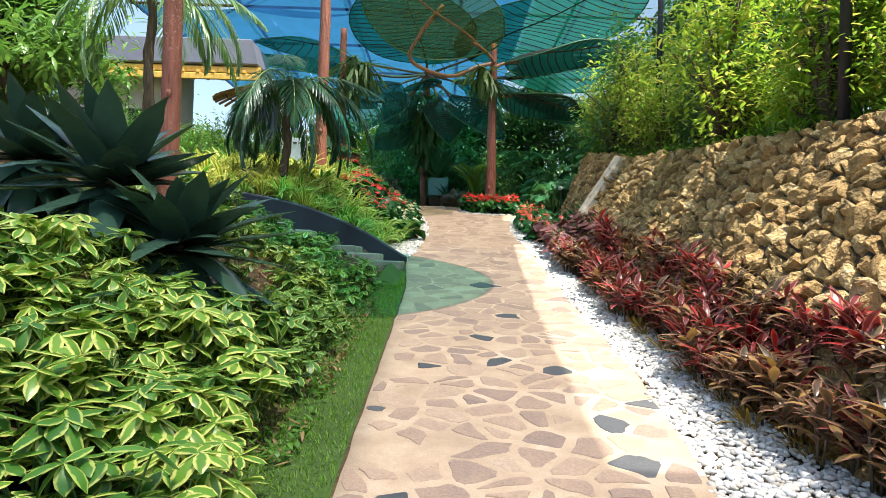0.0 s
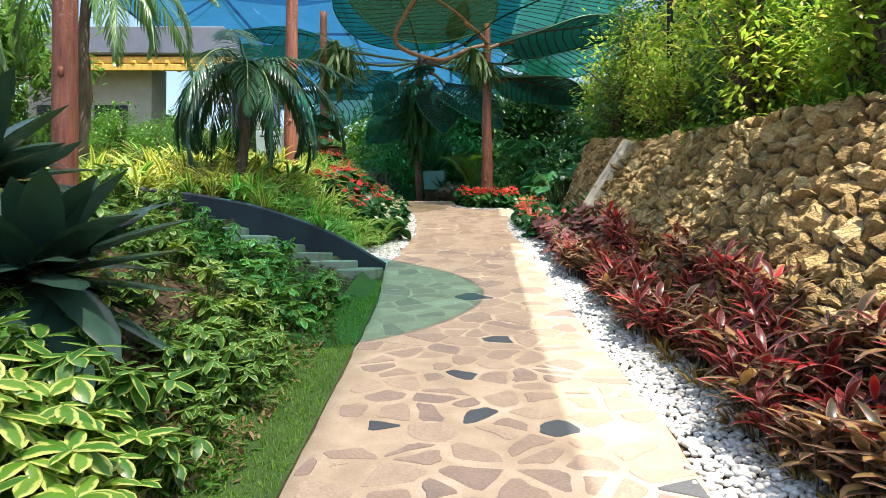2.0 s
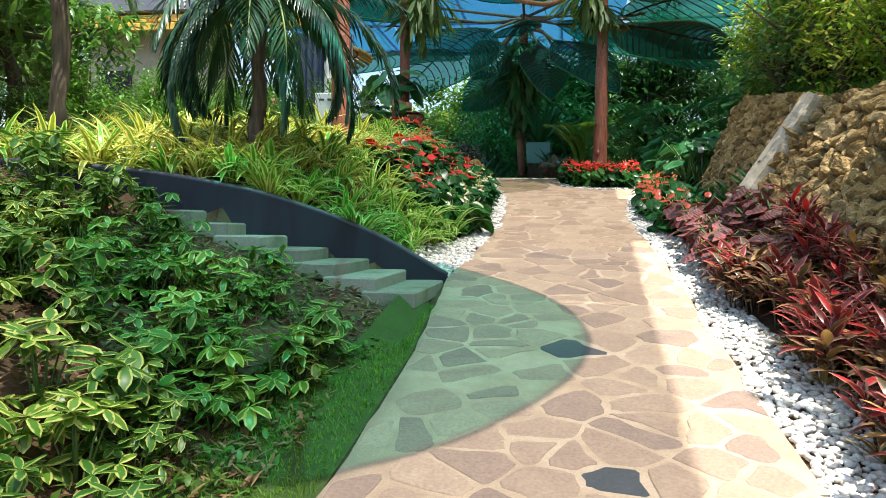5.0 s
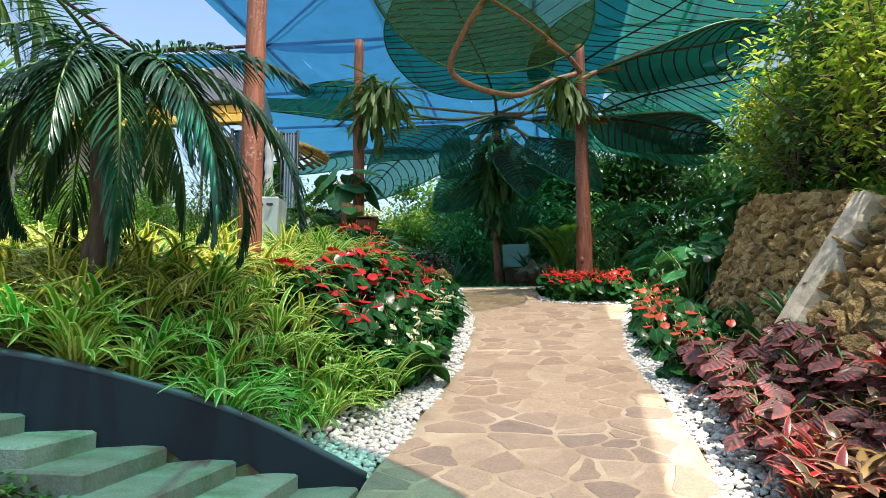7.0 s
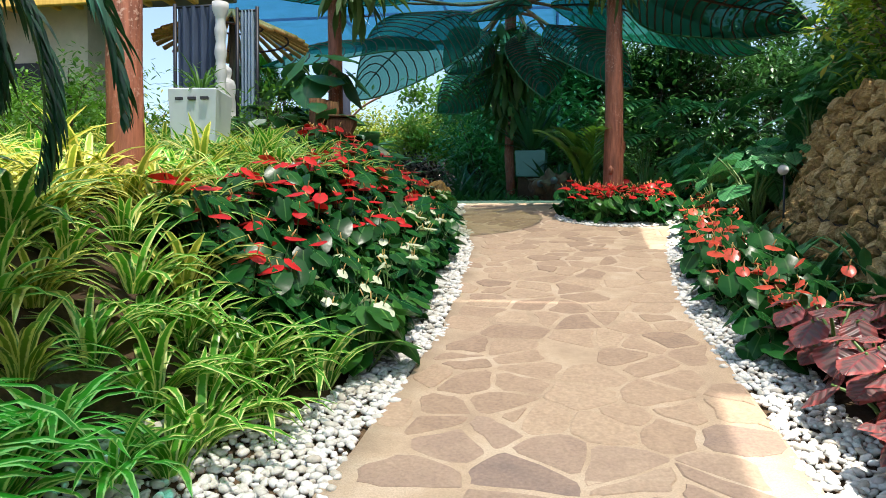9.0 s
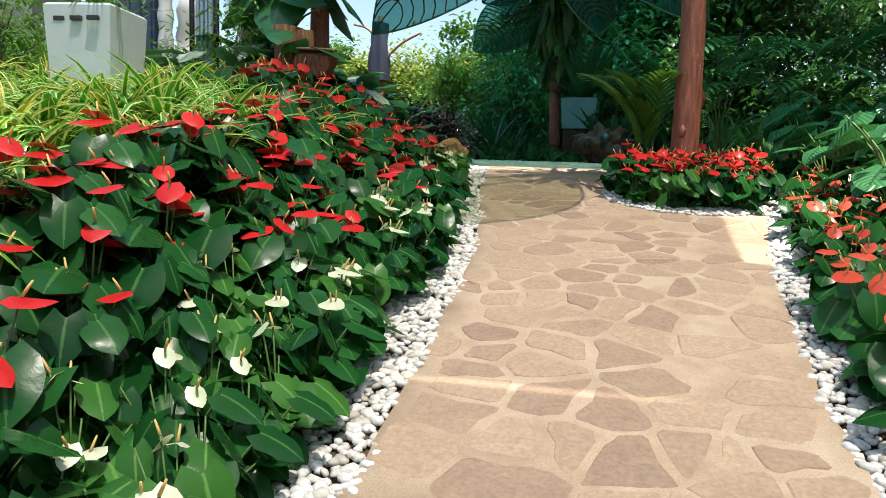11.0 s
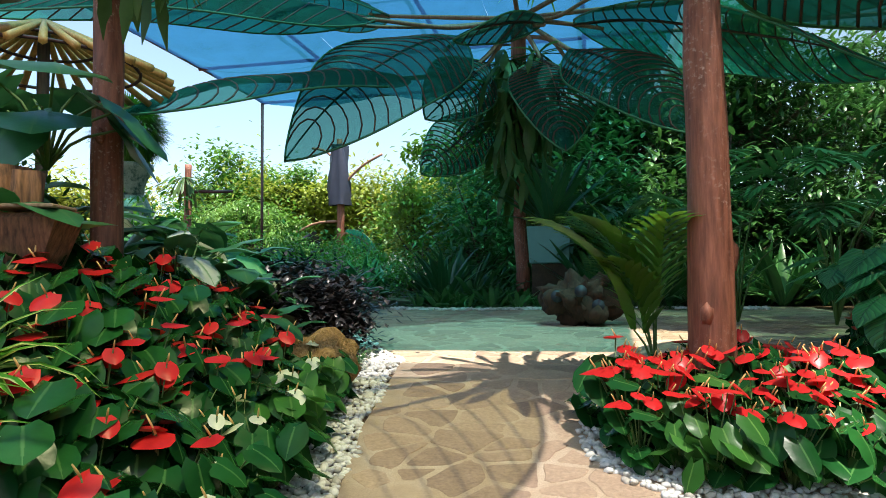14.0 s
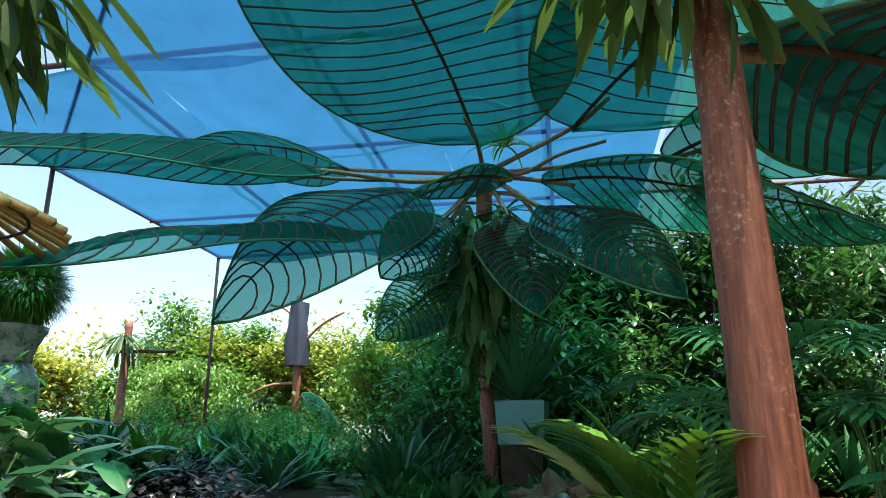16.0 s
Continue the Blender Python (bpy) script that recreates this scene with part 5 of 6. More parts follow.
for x, y in spread((1.85, 3.5, 2.5, 9.5), 44, 0.22, lambda x, y: x > 1.95, 15):
    plant("undergrowth", ("ochre", R.randint(0, 1)), tuft(30 + R.randint(0, 9), 26, 0.2, 0.022, CROTON, (0.3, 1.4), (0.5, 1.6), LANCE, 0.3, 0.1), "ochre dry grassy undergrowth between cordylines", "undergrowth", "ochre undergrowth", (x, y, land(x, y)), R.uniform(0, 360), R.uniform(0.8, 1.2))
for x, y in spread((1.85, 10.6, 2.75, 13.5), 40, 0.22, lambda x, y: x > 1.95 and x < 2.6, 12):
    plant("begonia", ("begon", R.randint(0, 2)), broad_plant(20 + R.randint(0, 2), BEGON, 24, 0.36, 0.165, 1.05, False, (-0.9, 0.1), (0.3, 0.9), 0.2, prof=ROUND), "dark wine-red begonia with large crinkled leaves", "begonia", "wine-red begonias", (x, y, land(x, y)), R.uniform(0, 360), R.uniform(0.85, 1.2))

# shrubs on the bank above the wall
def bank_top(x, y):
    return x > wall_face(y, 1).x + 0.35


for x, y in spread((3.6, 3.0, 7.5, 17.5), 40, 0.72, bank_top, 13):
    k = R.randint(0, 1) if y < 10 else R.choice((0, 2, 2))
    plant("golden_shrub", ("gold", k), bush(k, DARKBUSH if k == 2 else BAMBOO, (0.8, 0.8, 1.9), 2900, 0.13, 0.046, BARK, 18, (0.2, 1.3), LANCE, 0.6, 0.15), "dark green fine-leaved shrub on the bank" if k == 2 else "golden green fine-leaved shrub on the bank", "shrub", "golden shrubs", (x, y, land(x, y) - 0.05), R.uniform(0, 360), R.uniform(0.65, 1.3))
for x, y in spread((3.5, 3.0, 4.6, 18.5), 46, 0.3, lambda x, y: wall_face(y, 1).x + 0.22 < x < wall_face(y, 1).x + 0.75, 16):
    plant("fern", ("fern", R.randint(0, 1)), tuft(40 + R.randint(0, 1), 26, 0.36, 0.03, BUSH, (0.4, 1.4), (0.6, 1.8), LANCE, 0.25, 0.08), "small green fern along the top of the wall", "fern", "wall-top ferns", (x, y, land(x, y)), R.uniform(0, 360), R.uniform(0.7, 1.2))
for k, (x, y) in enumerate(((3.95, 16.6), (4.15, 17.7), (4.5, 15.4))):
    plant("flowering_shrub", ("bloom", k % 2), bush(20 + k % 2, BUSH, (0.6, 0.6, 1.5), 900, 0.06, 0.025, BARK, 10, (0.2, 1.0), LANCE, 0.5, 0.2, 5), "shrub with sprays of pale pink blossom", "shrub", "flowering shrubs", (x, y, land(x, y)), k * 80, 1.0)

# hanging ferns on posts
def staghorn(x, y, z, s, key):
    plant("staghorn_fern", ("stag", key), tuft(60 + key, 38, 0.8, 0.07, STAG, (-1.45, 0.1), (0.3, 1.1), (0.5, 0.6, 0.7, 0.9, 1.2, 0.1), 0.2, 0.1), "staghorn fern hanging from a timber post", "staghorn fern", "staghorn ferns", (x, y, z), key * 90, s)


for k, (x, y, z, s) in enumerate(((1.08, 19.85, 7.1, 1.3), (1.22, 19.8, 6.8, 1.1), (0.9, 19.9, 7.2, 1.2), (-2.55, 19.4, 6.95, 1.4), (-2.65, 19.3, 6.6, 1.2), (-2.7, 19.45, 7.25, 1.3), (-2.3, 19.3, 7.0, 1.2), (-1.1, 29.5, 8.6, 2.0), (-0.7, 29.4, 7.9, 2.0), (-1.1, 29.4, 7.2, 1.9), (-0.8, 29.5, 6.4, 1.8), (-1.3, 29.6, 8.0, 1.8), (-0.5, 29.5, 8.7, 1.7), (-14.0, 37.8, 7.9, 1.6))):
    staghorn(x, y, z, s, k % 3)
plant("staghorn_fern", ("gfern", 0), tuft(70, 50, 0.5, 0.03, YELBUSH, (0.2, 1.5), (0.8, 2.0)), "yellow-green fern on top of the mast", "fern", "", (-0.45, 29.4, 10.0), 0, 1.7)
plant("potted_plant", ("ball", 0), leaf_ball(1, MOSS, 5200, 0.40, 0.26, 0.02), "bright green ball of fine foliage growing in the urn", "potted plant", "", (-6.5, 24.6, 6.32), 0, 1.0)
plant("elephant_ear", ("ear", 0), broad_plant(40, BROAD, 11, 0.5, 0.46, 0.95, False, (-0.9, -0.1), (0.3, 0.7), 0.42), "climbing plant with large blue-green leaves on the post", "climber", "elephant ears", (-3.12, 19.2, 4.72), 30, 1.25)
for k, (x, y, s) in enumerate(((-2.9, 18.5, 1.0), (-3.6, 19.3, 1.1), (-2.8, 20.4, 0.9), (-3.7, 21.2, 1.1), (-2.3, 20.9, 0.75), (-4.6, 20.2, 1.0), (-3.3, 22.3, 0.9), (-1.9, 20.0, 0.7), (-3.3, 17.6, 0.8), (-2.6, 19.9, 0.9), (-3.2, 20.9, 1.0), (-4.2, 22.4, 1.1), (-2.4, 20.4, 0.8), (-3.0, 21.6, 0.9), (-4.8, 21.4, 1.1), (-3.9, 23.4, 1.0), (-5.2, 23.0, 1.1), (-3.5, 20.1, 1.0))):
    plant("elephant_ear", ("ear", 1 + k % 3), broad_plant(41 + k % 3, BROAD, 10, 0.75, 0.42, 0.7, False, (-0.4, 0.5), (0.4, 0.9), 0.4, [BROAD, BROAD, BROAD, BROAD, PALELEAF, BROAD, BROAD, BROAD, BROAD, BROAD]), "elephant ear plant with broad leaves, some silvered", "elephant ear", "elephant ears", (x, y, land(x, y)), k * 57, s)
for k, (x, y, s) in enumerate(((-2.1, 21.35, 1.05), (-2.7, 22.0, 1.1))):
    plant("dark_shrub", ("mound", 0), bush(60, PURPLE, (0.62, 0.6, 0.6), 6500, 0.085, 0.045, BARK, 22, (0.2, 1.0), LANCE, 0.1, 0.25), "low rounded shrub with purple-black leaves", "shrub", "dark mounds", (x, y, land(x, y) - 0.03), k * 100, s)
for x, y in spread((-2.3, 19.3, -1.3, 23.0), 34, 0.16, lambda x, y: path_left(y) - 0.75 < x < path_left(y) - 0.33, 17):
    plant("edging_grass", ("mondo", R.randint(0, 1)), tuft(80 + R.randint(0, 1), 30, 0.2, 0.012, DARKBUSH, (0.5, 1.5), (1.0, 2.2)), "dark green tuft of edging grass", "grass tuft", "edging grass", (x, y, land(x, y)), R.uniform(0, 360), R.uniform(0.8, 1.2))

# large lobed philodendron by the post
plant("tree_philodendron", ("selloum", 0), broad_plant(60, BUSH, 6, 0.62, 0.95, 0.75, True, spread_r=0.14, rise=1.4), "tall philodendron with deeply cut arching leaves", "philodendron", "cut-leaf philodendrons", (0.98, 20.45, path_z(20.45)), 35, 1.0)
for k, (x, y, s) in enumerate(((2.3, 24.4, 1.2), (3.3, 24.0, 1.3), (1.3, 28.4, 1.2))):
    plant("tree_philodendron", ("selloum", 1), broad_plant(61, BROAD, 9, 1.4, 0.8, 0.75, True, spread_r=0.6), "dark philodendron with deeply cut leaves", "philodendron", "cut-leaf philodendrons", (x, y, land(x, y)), k * 90, s)

# back bed: strap-leaved thicket round the green planter
for x, y in spread((-2.6, 28.3, 5.5, 33.5), 60, 0.5, lambda x, y: not (-1.5 < x < 0.5 and y < 30.2), 18):
    k = R.randint(0, 2)
    plant("strap_leaf_clump", ("birdnest", k), tuft(30 + k, 26, 1.2, 0.12, DARKBUSH if k else BROAD, (0.5, 1.5), (0.3, 1.0), STRAP, 0.25), "dark green clump of upright strap leaves", "foliage plant", "strap-leaf clumps", (x, y, land(x, y)), R.uniform(0, 360), R.uniform(0.8, 1.5))
for x, y in spread((-8.5, 27.6, -2.4, 32.5), 22, 0.6, lambda x, y: y > 28.6 or x < -5.6, 31):
    k = R.randint(0, 2)
    plant("strap_leaf_clump", ("arrow", k), tuft(36 + k, 24, 0.95, 0.13, BROAD if k else BUSH, (0.5, 1.5), (0.4, 1.3), LANCE, 0.25), "green clump of arching lance-shaped leaves", "foliage plant", "lance-leaf clumps", (x, y, land(x, y)), R.uniform(0, 360), R.uniform(0.7, 1.4))
plant("birds_nest_fern", ("nest", 0), rosette(50, 30, 1.7, 0.17, BROAD, (0.5, 1.45), (0.2, 0.7), STRAP, 0.25), "tall bird's nest fern growing in the green planter", "fern", "", (-0.27, 29.2, 5.0), 20, 1.15)
plant("planter_fern", ("nest2", 0), tuft(90, 30, 0.5, 0.03, BUSH, (0.4, 1.5), (0.8, 2.0)), "trailing green plant in the pale planter", "fern", "", (-3.62, 16.65, 4.34), 0, 1.0)
for x, y in spread((-2.9, 28.0, 2.5, 28.9), 46, 0.2, lambda x, y: True, 19):
    plant("low_foliage", ("low", R.randint(0, 1)), tuft(95 + R.randint(0, 1), 24, 0.28, 0.07, DARKBUSH, (0.2, 1.3), (0.4, 1.3), OVAL, 0.25, 0.12), "low dark foliage edging the back bed", "foliage plant", "low foliage", (x, y, land(x, y)), R.uniform(0, 360), R.uniform(1.1, 2.2))
for x, y in spread((3.0, 19.0, 10.0, 33.0), 42, 0.95, lambda x, y: x > wall_foot(y) + 0.7, 20):
    k = R.randint(0, 2)
    plant("dark_shrub", ("dark", k), bush(70 + k, DARKBUSH, (0.95, 0.95, 2.1), 1500, 0.22, 0.07, BARK, 12, (0.3, 1.2), LANCE, 0.4, 0.2), "tall dark green shrub in the shade", "shrub", "dark shrubs", (x, y, land(x, y) - 0.05), R.uniform(0, 360), R.uniform(0.8, 1.3))
for x, y in spread((-2.5, 31.5, 12.0, 38.0), 36, 1.1, lambda x, y: True, 21):
    k = R.randint(0, 2)
    plant("dark_shrub", ("dark", k), bush(70 + k, DARKBUSH, (0.95, 0.95, 2.1), 1500, 0.22, 0.07, BARK, 12, (0.3, 1.2), LANCE, 0.4, 0.2), "tall dark green shrub at the back of the garden", "shrub", "dark shrubs", (x, y, land(x, y) - 0.05), R.uniform(0, 360), R.uniform(1.1, 1.9))
for x, y in spread((-10.5, 29.0, -2.6, 38.0), 22, 0.9, lambda x, y: y > 30.5 or x < -5.8, 22):
    k = R.randint(0, 1)
    plant("green_shrub", ("green", k), bush(80 + k, BUSH, (0.8, 0.8, 1.3), 1100, 0.14, 0.05, BARK, 11, (0.2, 1.1), LANCE, 0.4, 0.2), "sunlit green shrub beyond the paving", "shrub", "green shrubs", (x, y, land(x, y) - 0.05), R.uniform(0, 360), R.uniform(0.7, 1.2))
for x, y in spread((-9.0, 14.2, -3.6, 21.5), 34, 0.75, lambda x, y: not (-6.4 < x < -3.8 and 18.0 < y < 22.9) and not (y < 17.6 and x > -4.5), 23):
    k = R.randint(0, 1)
    plant("green_shrub", ("green", k), bush(80 + k, BUSH, (0.8, 0.8, 1.3), 1100, 0.14, 0.05, BARK, 11, (0.2, 1.1), LANCE, 0.4, 0.2), "green shrub on the planted bank", "shrub", "green shrubs", (x, y, land(x, y) - 0.05), R.uniform(0, 360), R.uniform(0.5, 0.9))


# ---- trees ----
def tree(x, y, z, trunk_h, crown, mat, leaves, leaf_len, leaf_w, label, seed, key, trunk_r=0.16, bark=None, rz=0.0):
    name = ("tree", key)
    if name not in first_made:
        r = random.Random(seed)
        t = thing("tree", label, "tree", group="garden trees")
        g = Geo()
        top = Vector((r.uniform(-0.3, 0.3), r.uniform(-0.3, 0.3), trunk_h))
        g.tube(spline([(0, 0, -0.3), (top.x * 0.4 + 0.1, top.y * 0.4, trunk_h * 0.5), top, top + Vector((0.1, 0, crown[2] * 0.5))], 12), [trunk_r * (1.2 - 0.085 * i) for i in range(12)], 10, 0, 0.25, seed)
        tips = []
        for k in range(16):
            az, e = k * 2.4, r.uniform(-0.1, 1.4)
            reach = r.uniform(0.55, 1.1)
            tip = top + Vector((math.cos(az) * math.cos(e) * crown[0] * reach, math.sin(az) * math.cos(e) * crown[1] * reach, (math.sin(e) * 0.9 + 0.1) * crown[2] * reach))
            mid = top.lerp(tip, 0.5) + Vector((0, 0, -0.1 * crown[2]))
            g.tube(spline([top, mid, tip], 6), [trunk_r * 0.45 * (1 - 0.15 * i) for i in range(6)], 6, 0, 0.2)
            for q in range(6):
                tips.append(mid.lerp(tip, r.uniform(0.2, 1.1)) + Vector((r.gauss(0, 0.13) * crown[0], r.gauss(0, 0.13) * crown[1], r.gauss(0, 0.12) * crown[2])))
        part("trunk", g, bark or BARK, t)
        lf = Geo()
        for p in tips:
            cl = r.uniform(0.08, 0.19)
            for q in range(int(leaves / len(tips) * r.uniform(0.5, 1.5))):
                v = Vector((r.gauss(0, 1) * crown[0], r.gauss(0, 1) * crown[1], r.gauss(0, 0.8) * crown[2])) * cl
                lf.leaf(p + v, r.uniform(0, 6.28), r.uniform(-0.8, 0.8), leaf_len * r.uniform(0.6, 1.2), leaf_w * r.uniform(0.7, 1.2), r.uniform(0.3, 1.2), SHORT if leaf_len < 0.25 else LANCE, 0.2)
        part("crown", lf, mat, t)
        t.matrix_basis = pose(x, y, z, 0, 0, rz)
        first_made[name] = t
        return t
    return tagged(copy_thing(first_made[name], pose(x, y, z, 0, 0, rz)), label)


for k, (x, y) in enumerate(((-8.0, 13.0), (-10.0, 16.5), (-12.5, 14.0), (-9.0, 9.2), (-13.5, 21.5), (-17.0, 27.0), (-14.8, 44.0), (-17.2, 46.0), (-15.5, 47.0))):
    tree(x, y, land(x, y), 1.7, (2.1, 2.1, 2.1), MANGO, 6500, 0.30, 0.085, "leafy green tree with dense glossy crown", 31, 0, 0.14, None, k * 63)
for k, (x, y) in enumerate(((-15.5, 53.0), (-7.0, 55.0), (-6.8, 53.0), (-1.5, 50.0), (-29, 52), (4.5, 54), (-11.5, 60), (-3.0, 46.5), (-22.0, 58.0), (-19.0, 52.0))):
    tree(x, y, 3.2, 3.4, (4.8, 4.6, 4.6), YELBUSH if k % 2 == 0 else BUSH, 17000, 0.34, 0.19, "sunlit tree with yellow-green crown beyond the garden" if k % 2 == 0 else "green tree beyond the garden", 37 + k % 2, 1 + k % 2, 0.18, None, k * 71)
for k, (x, y) in enumerate(((9.5, 18.0), (9.2, 22.0), (9.0, 26.5), (9.5, 30.5), (4.2, 33.5), (1.5, 35.5), (8.0, 36.0), (12.5, 25.5), (-1.0, 37.0), (13, 34))):
    tree(x, y, land(x, y), 4.0, (2.5, 2.5, 3.0), DARKBUSH, 8000, 0.34, 0.1, "dark tall tree with dense shaded crown", 43, 3, 0.2, PALE_BARK if k % 3 == 0 else None, k * 47)
for k, (x, y) in enumerate(((-5.8, 39.5), (-3.4, 40.5))):
    tree(x, y, 3.4, 1.6, (1.9, 1.9, 2.5), YELBUSH, 5000, 0.24, 0.1, "sunlit yellow-green tree beyond the paving", 53, 5, 0.13, None, k * 59)
for k, (x, y) in enumerate(((6.9, 10.8), (8.4, 8.6), (7.6, 13.6))):
    tree(x, y, land(x, y), 3.8, (2.0, 2.0, 1.6), BUSH, 2600, 0.16, 0.05, "slender tree with pale trunk and sparse crown", 47, 4, 0.15, PALE_BARK, k * 90)


# ---- small pieces: pebbles, flagstones, wall stones, lawn ----
def pebble_mesh(i):
    g = Geo()
    g.blob((0, 0, 0), (1.0, 0.72, 0.5), 0.35, 1.2, i * 3.7, seg=7, rings=4)
    return g


PEBBLES = [pebble_mesh(i) for i in range(5)]
PEBBLE_MESHES = [p.mesh("pebble", PEBBLE) for p in PEBBLES]


def pebble_bed(label, inside, area, near, spacing, size, seed, lift=0.0):
    """A strip of white pebbles: near ones single, the others joined."""
    bed = thing("pebble_bed", label, "pebbles", (area[0], area[1], land(area[0], area[1])), group="pebble strips")
    bo = Vector(bed.matrix_basis.translation)
    r = random.Random(seed)
    rest, single = Geo(), 0
    nx, ny = int((area[2] - area[0]) / spacing), int((area[3] - area[1]) / spacing)
    pend = []
    for j in range(ny):
        for i in range(nx):
            x = area[0] + (i + r.uniform(0.05, 0.95)) * spacing
            y = area[1] + (j + r.uniform(0.05, 0.95)) * spacing
            if inside(x, y):
                pend.append((x, y))
    for x, y in pend:
        s = size * r.uniform(0.65, 1.3)
        z = land(x, y) - 0.03 + s * 0.35 + lift + r.uniform(0, 0.02)
        m = pose(x, y, z, r.uniform(-25, 25), r.uniform(-25, 25), r.uniform(0, 360)) @ Matrix.Diagonal((s, s, s, 1))
        if near(x, y) and single < 150:
            p = new("pebble", PEBBLE_MESHES[single % 5])
            p.parent = bed
            p.matrix_basis = Matrix.Translation(-bo) @ m
            single += 1
        else:
            src = PEBBLES[r.randint(0, 4)]
            o = len(rest.v)
            rest.v += [tuple(m @ Vector(v) - bo) for v in src.v]
            rest.u += src.u
            rest.f += [tuple(o + a for a in f) for f in src.f]
            rest.m += src.m
    if rest.v:
        tagged(part("pebbles", rest, PEBBLE, bed), kind="stuff")


pebble_bed("strip of white river pebbles under the cordylines", lambda x, y: path_right(y) - 0.03 + 0.03 * math.sin(y * 5) < x < 2.2 - 0.22 * smooth01((y - 6) / 4) + 0.06 * math.sin(y * 2.3), (1.35, 1.2, 2.3, 13.6), lambda x, y: 3.4 < y < 4.6, 0.037, 0.029, 1)
pebble_bed("strip of white pebbles beside the coral flowers", lambda x, y: path_right(y) - 0.03 < x < path_right(y) + 0.36, (1.35, 13.6, 3.9, 23.5), lambda x, y: 14.5 < y < 16, 0.04, 0.031, 2)
pebble_bed("strip of white pebbles beside the anthurium bed", lambda x, y: path_left(y) - 0.33 - 0.55 * smooth01((12.9 - y) / 1.2) < x < path_left(y) + 0.03 + 0.03 * math.sin(y * 6) and y > rim_y(x) + 0.03, (-2.4, 11.0, -0.2, 22.6), lambda x, y: 12.0 < y < 13.4, 0.038, 0.032, 3)
pebble_bed("ring of white pebbles round the post's flowers", lambda x, y: 0.52 < math.hypot((x - 1.35) / 1.08, (y - 19.5) / 1.12) < 0.84, (0.2, 18.4, 2.5, 20.6), lambda x, y: y < 19.0, 0.04, 0.03, 4, 0.02)
pebble_bed("white pebble edge of the back bed", lambda x, y: 27.75 + 0.25 * math.sin(x) < y < 28.35 + 0.2 * math.sin(x), (-3.2, 27.3, 3.5, 28.7), lambda x, y: False, 0.06, 0.045, 5, 0.02)

# lawn strip
g = Geo()
r = random.Random(9)
for k in range(24000):
    y = r.uniform(0.6, 10.2)
    x = path_left(y) - 0.015 - r.random() * (0.72 - 0.42 * smooth01((y - 6.5) / 3.5) + 0.1 * math.sin(y * 1.7))
    g.leaf((x, y, land(x, y) - 0.035), r.uniform(0, 6.28), r.uniform(0.5, 1.5), r.uniform(0.03, 0.07), 0.006, r.uniform(0.1, 1.2), SHORT, 0.2)
tagged(part("grass", g, GRASS), "narrow strip of short green lawn beside the path", "grass", kind="stuff")
g = Geo()
g.quad_strip([[(path_left(y) - 0.005 - (0.68 - 0.42 * smooth01((y - 6.5) / 3.5) + 0.1 * math.sin(y * 1.7)) * k / 5, y, land(path_left(y) - 0.6 * k / 5, y) - 0.018) for k in range(6)] for y in steps_line(-3, 10.2, 0.2)])
tagged(part("lawn_soil", g, TURF), "mossy soil under the lawn strip", "soil", kind="structure")


# flagstones: irregular cells shrunk into their joints
def clip_cell(poly, a, b, keep_gap):
    """Cut poly to the side of a, against the middle line to b."""
    mx, my = (a[0] + b[0]) / 2, (a[1] + b[1]) / 2
    dx, dy = b[0] - a[0], b[1] - a[1]
    L = math.hypot(dx, dy)
    dx, dy = dx / L, dy / L
    side = [(p[0] - mx) * dx + (p[1] - my) * dy + keep_gap for p in poly]
    out = []
    for i, p in enumerate(poly):
        q, s, t = poly[i - 1], side[i], side[i - 1]
        if (s <= 0) != (t <= 0):
            f = t / (t - s)
            out.append((q[0] + (p[0] - q[0]) * f, q[1] + (p[1] - q[1]) * f))
        if s <= 0:
            out.append(p)
    return out


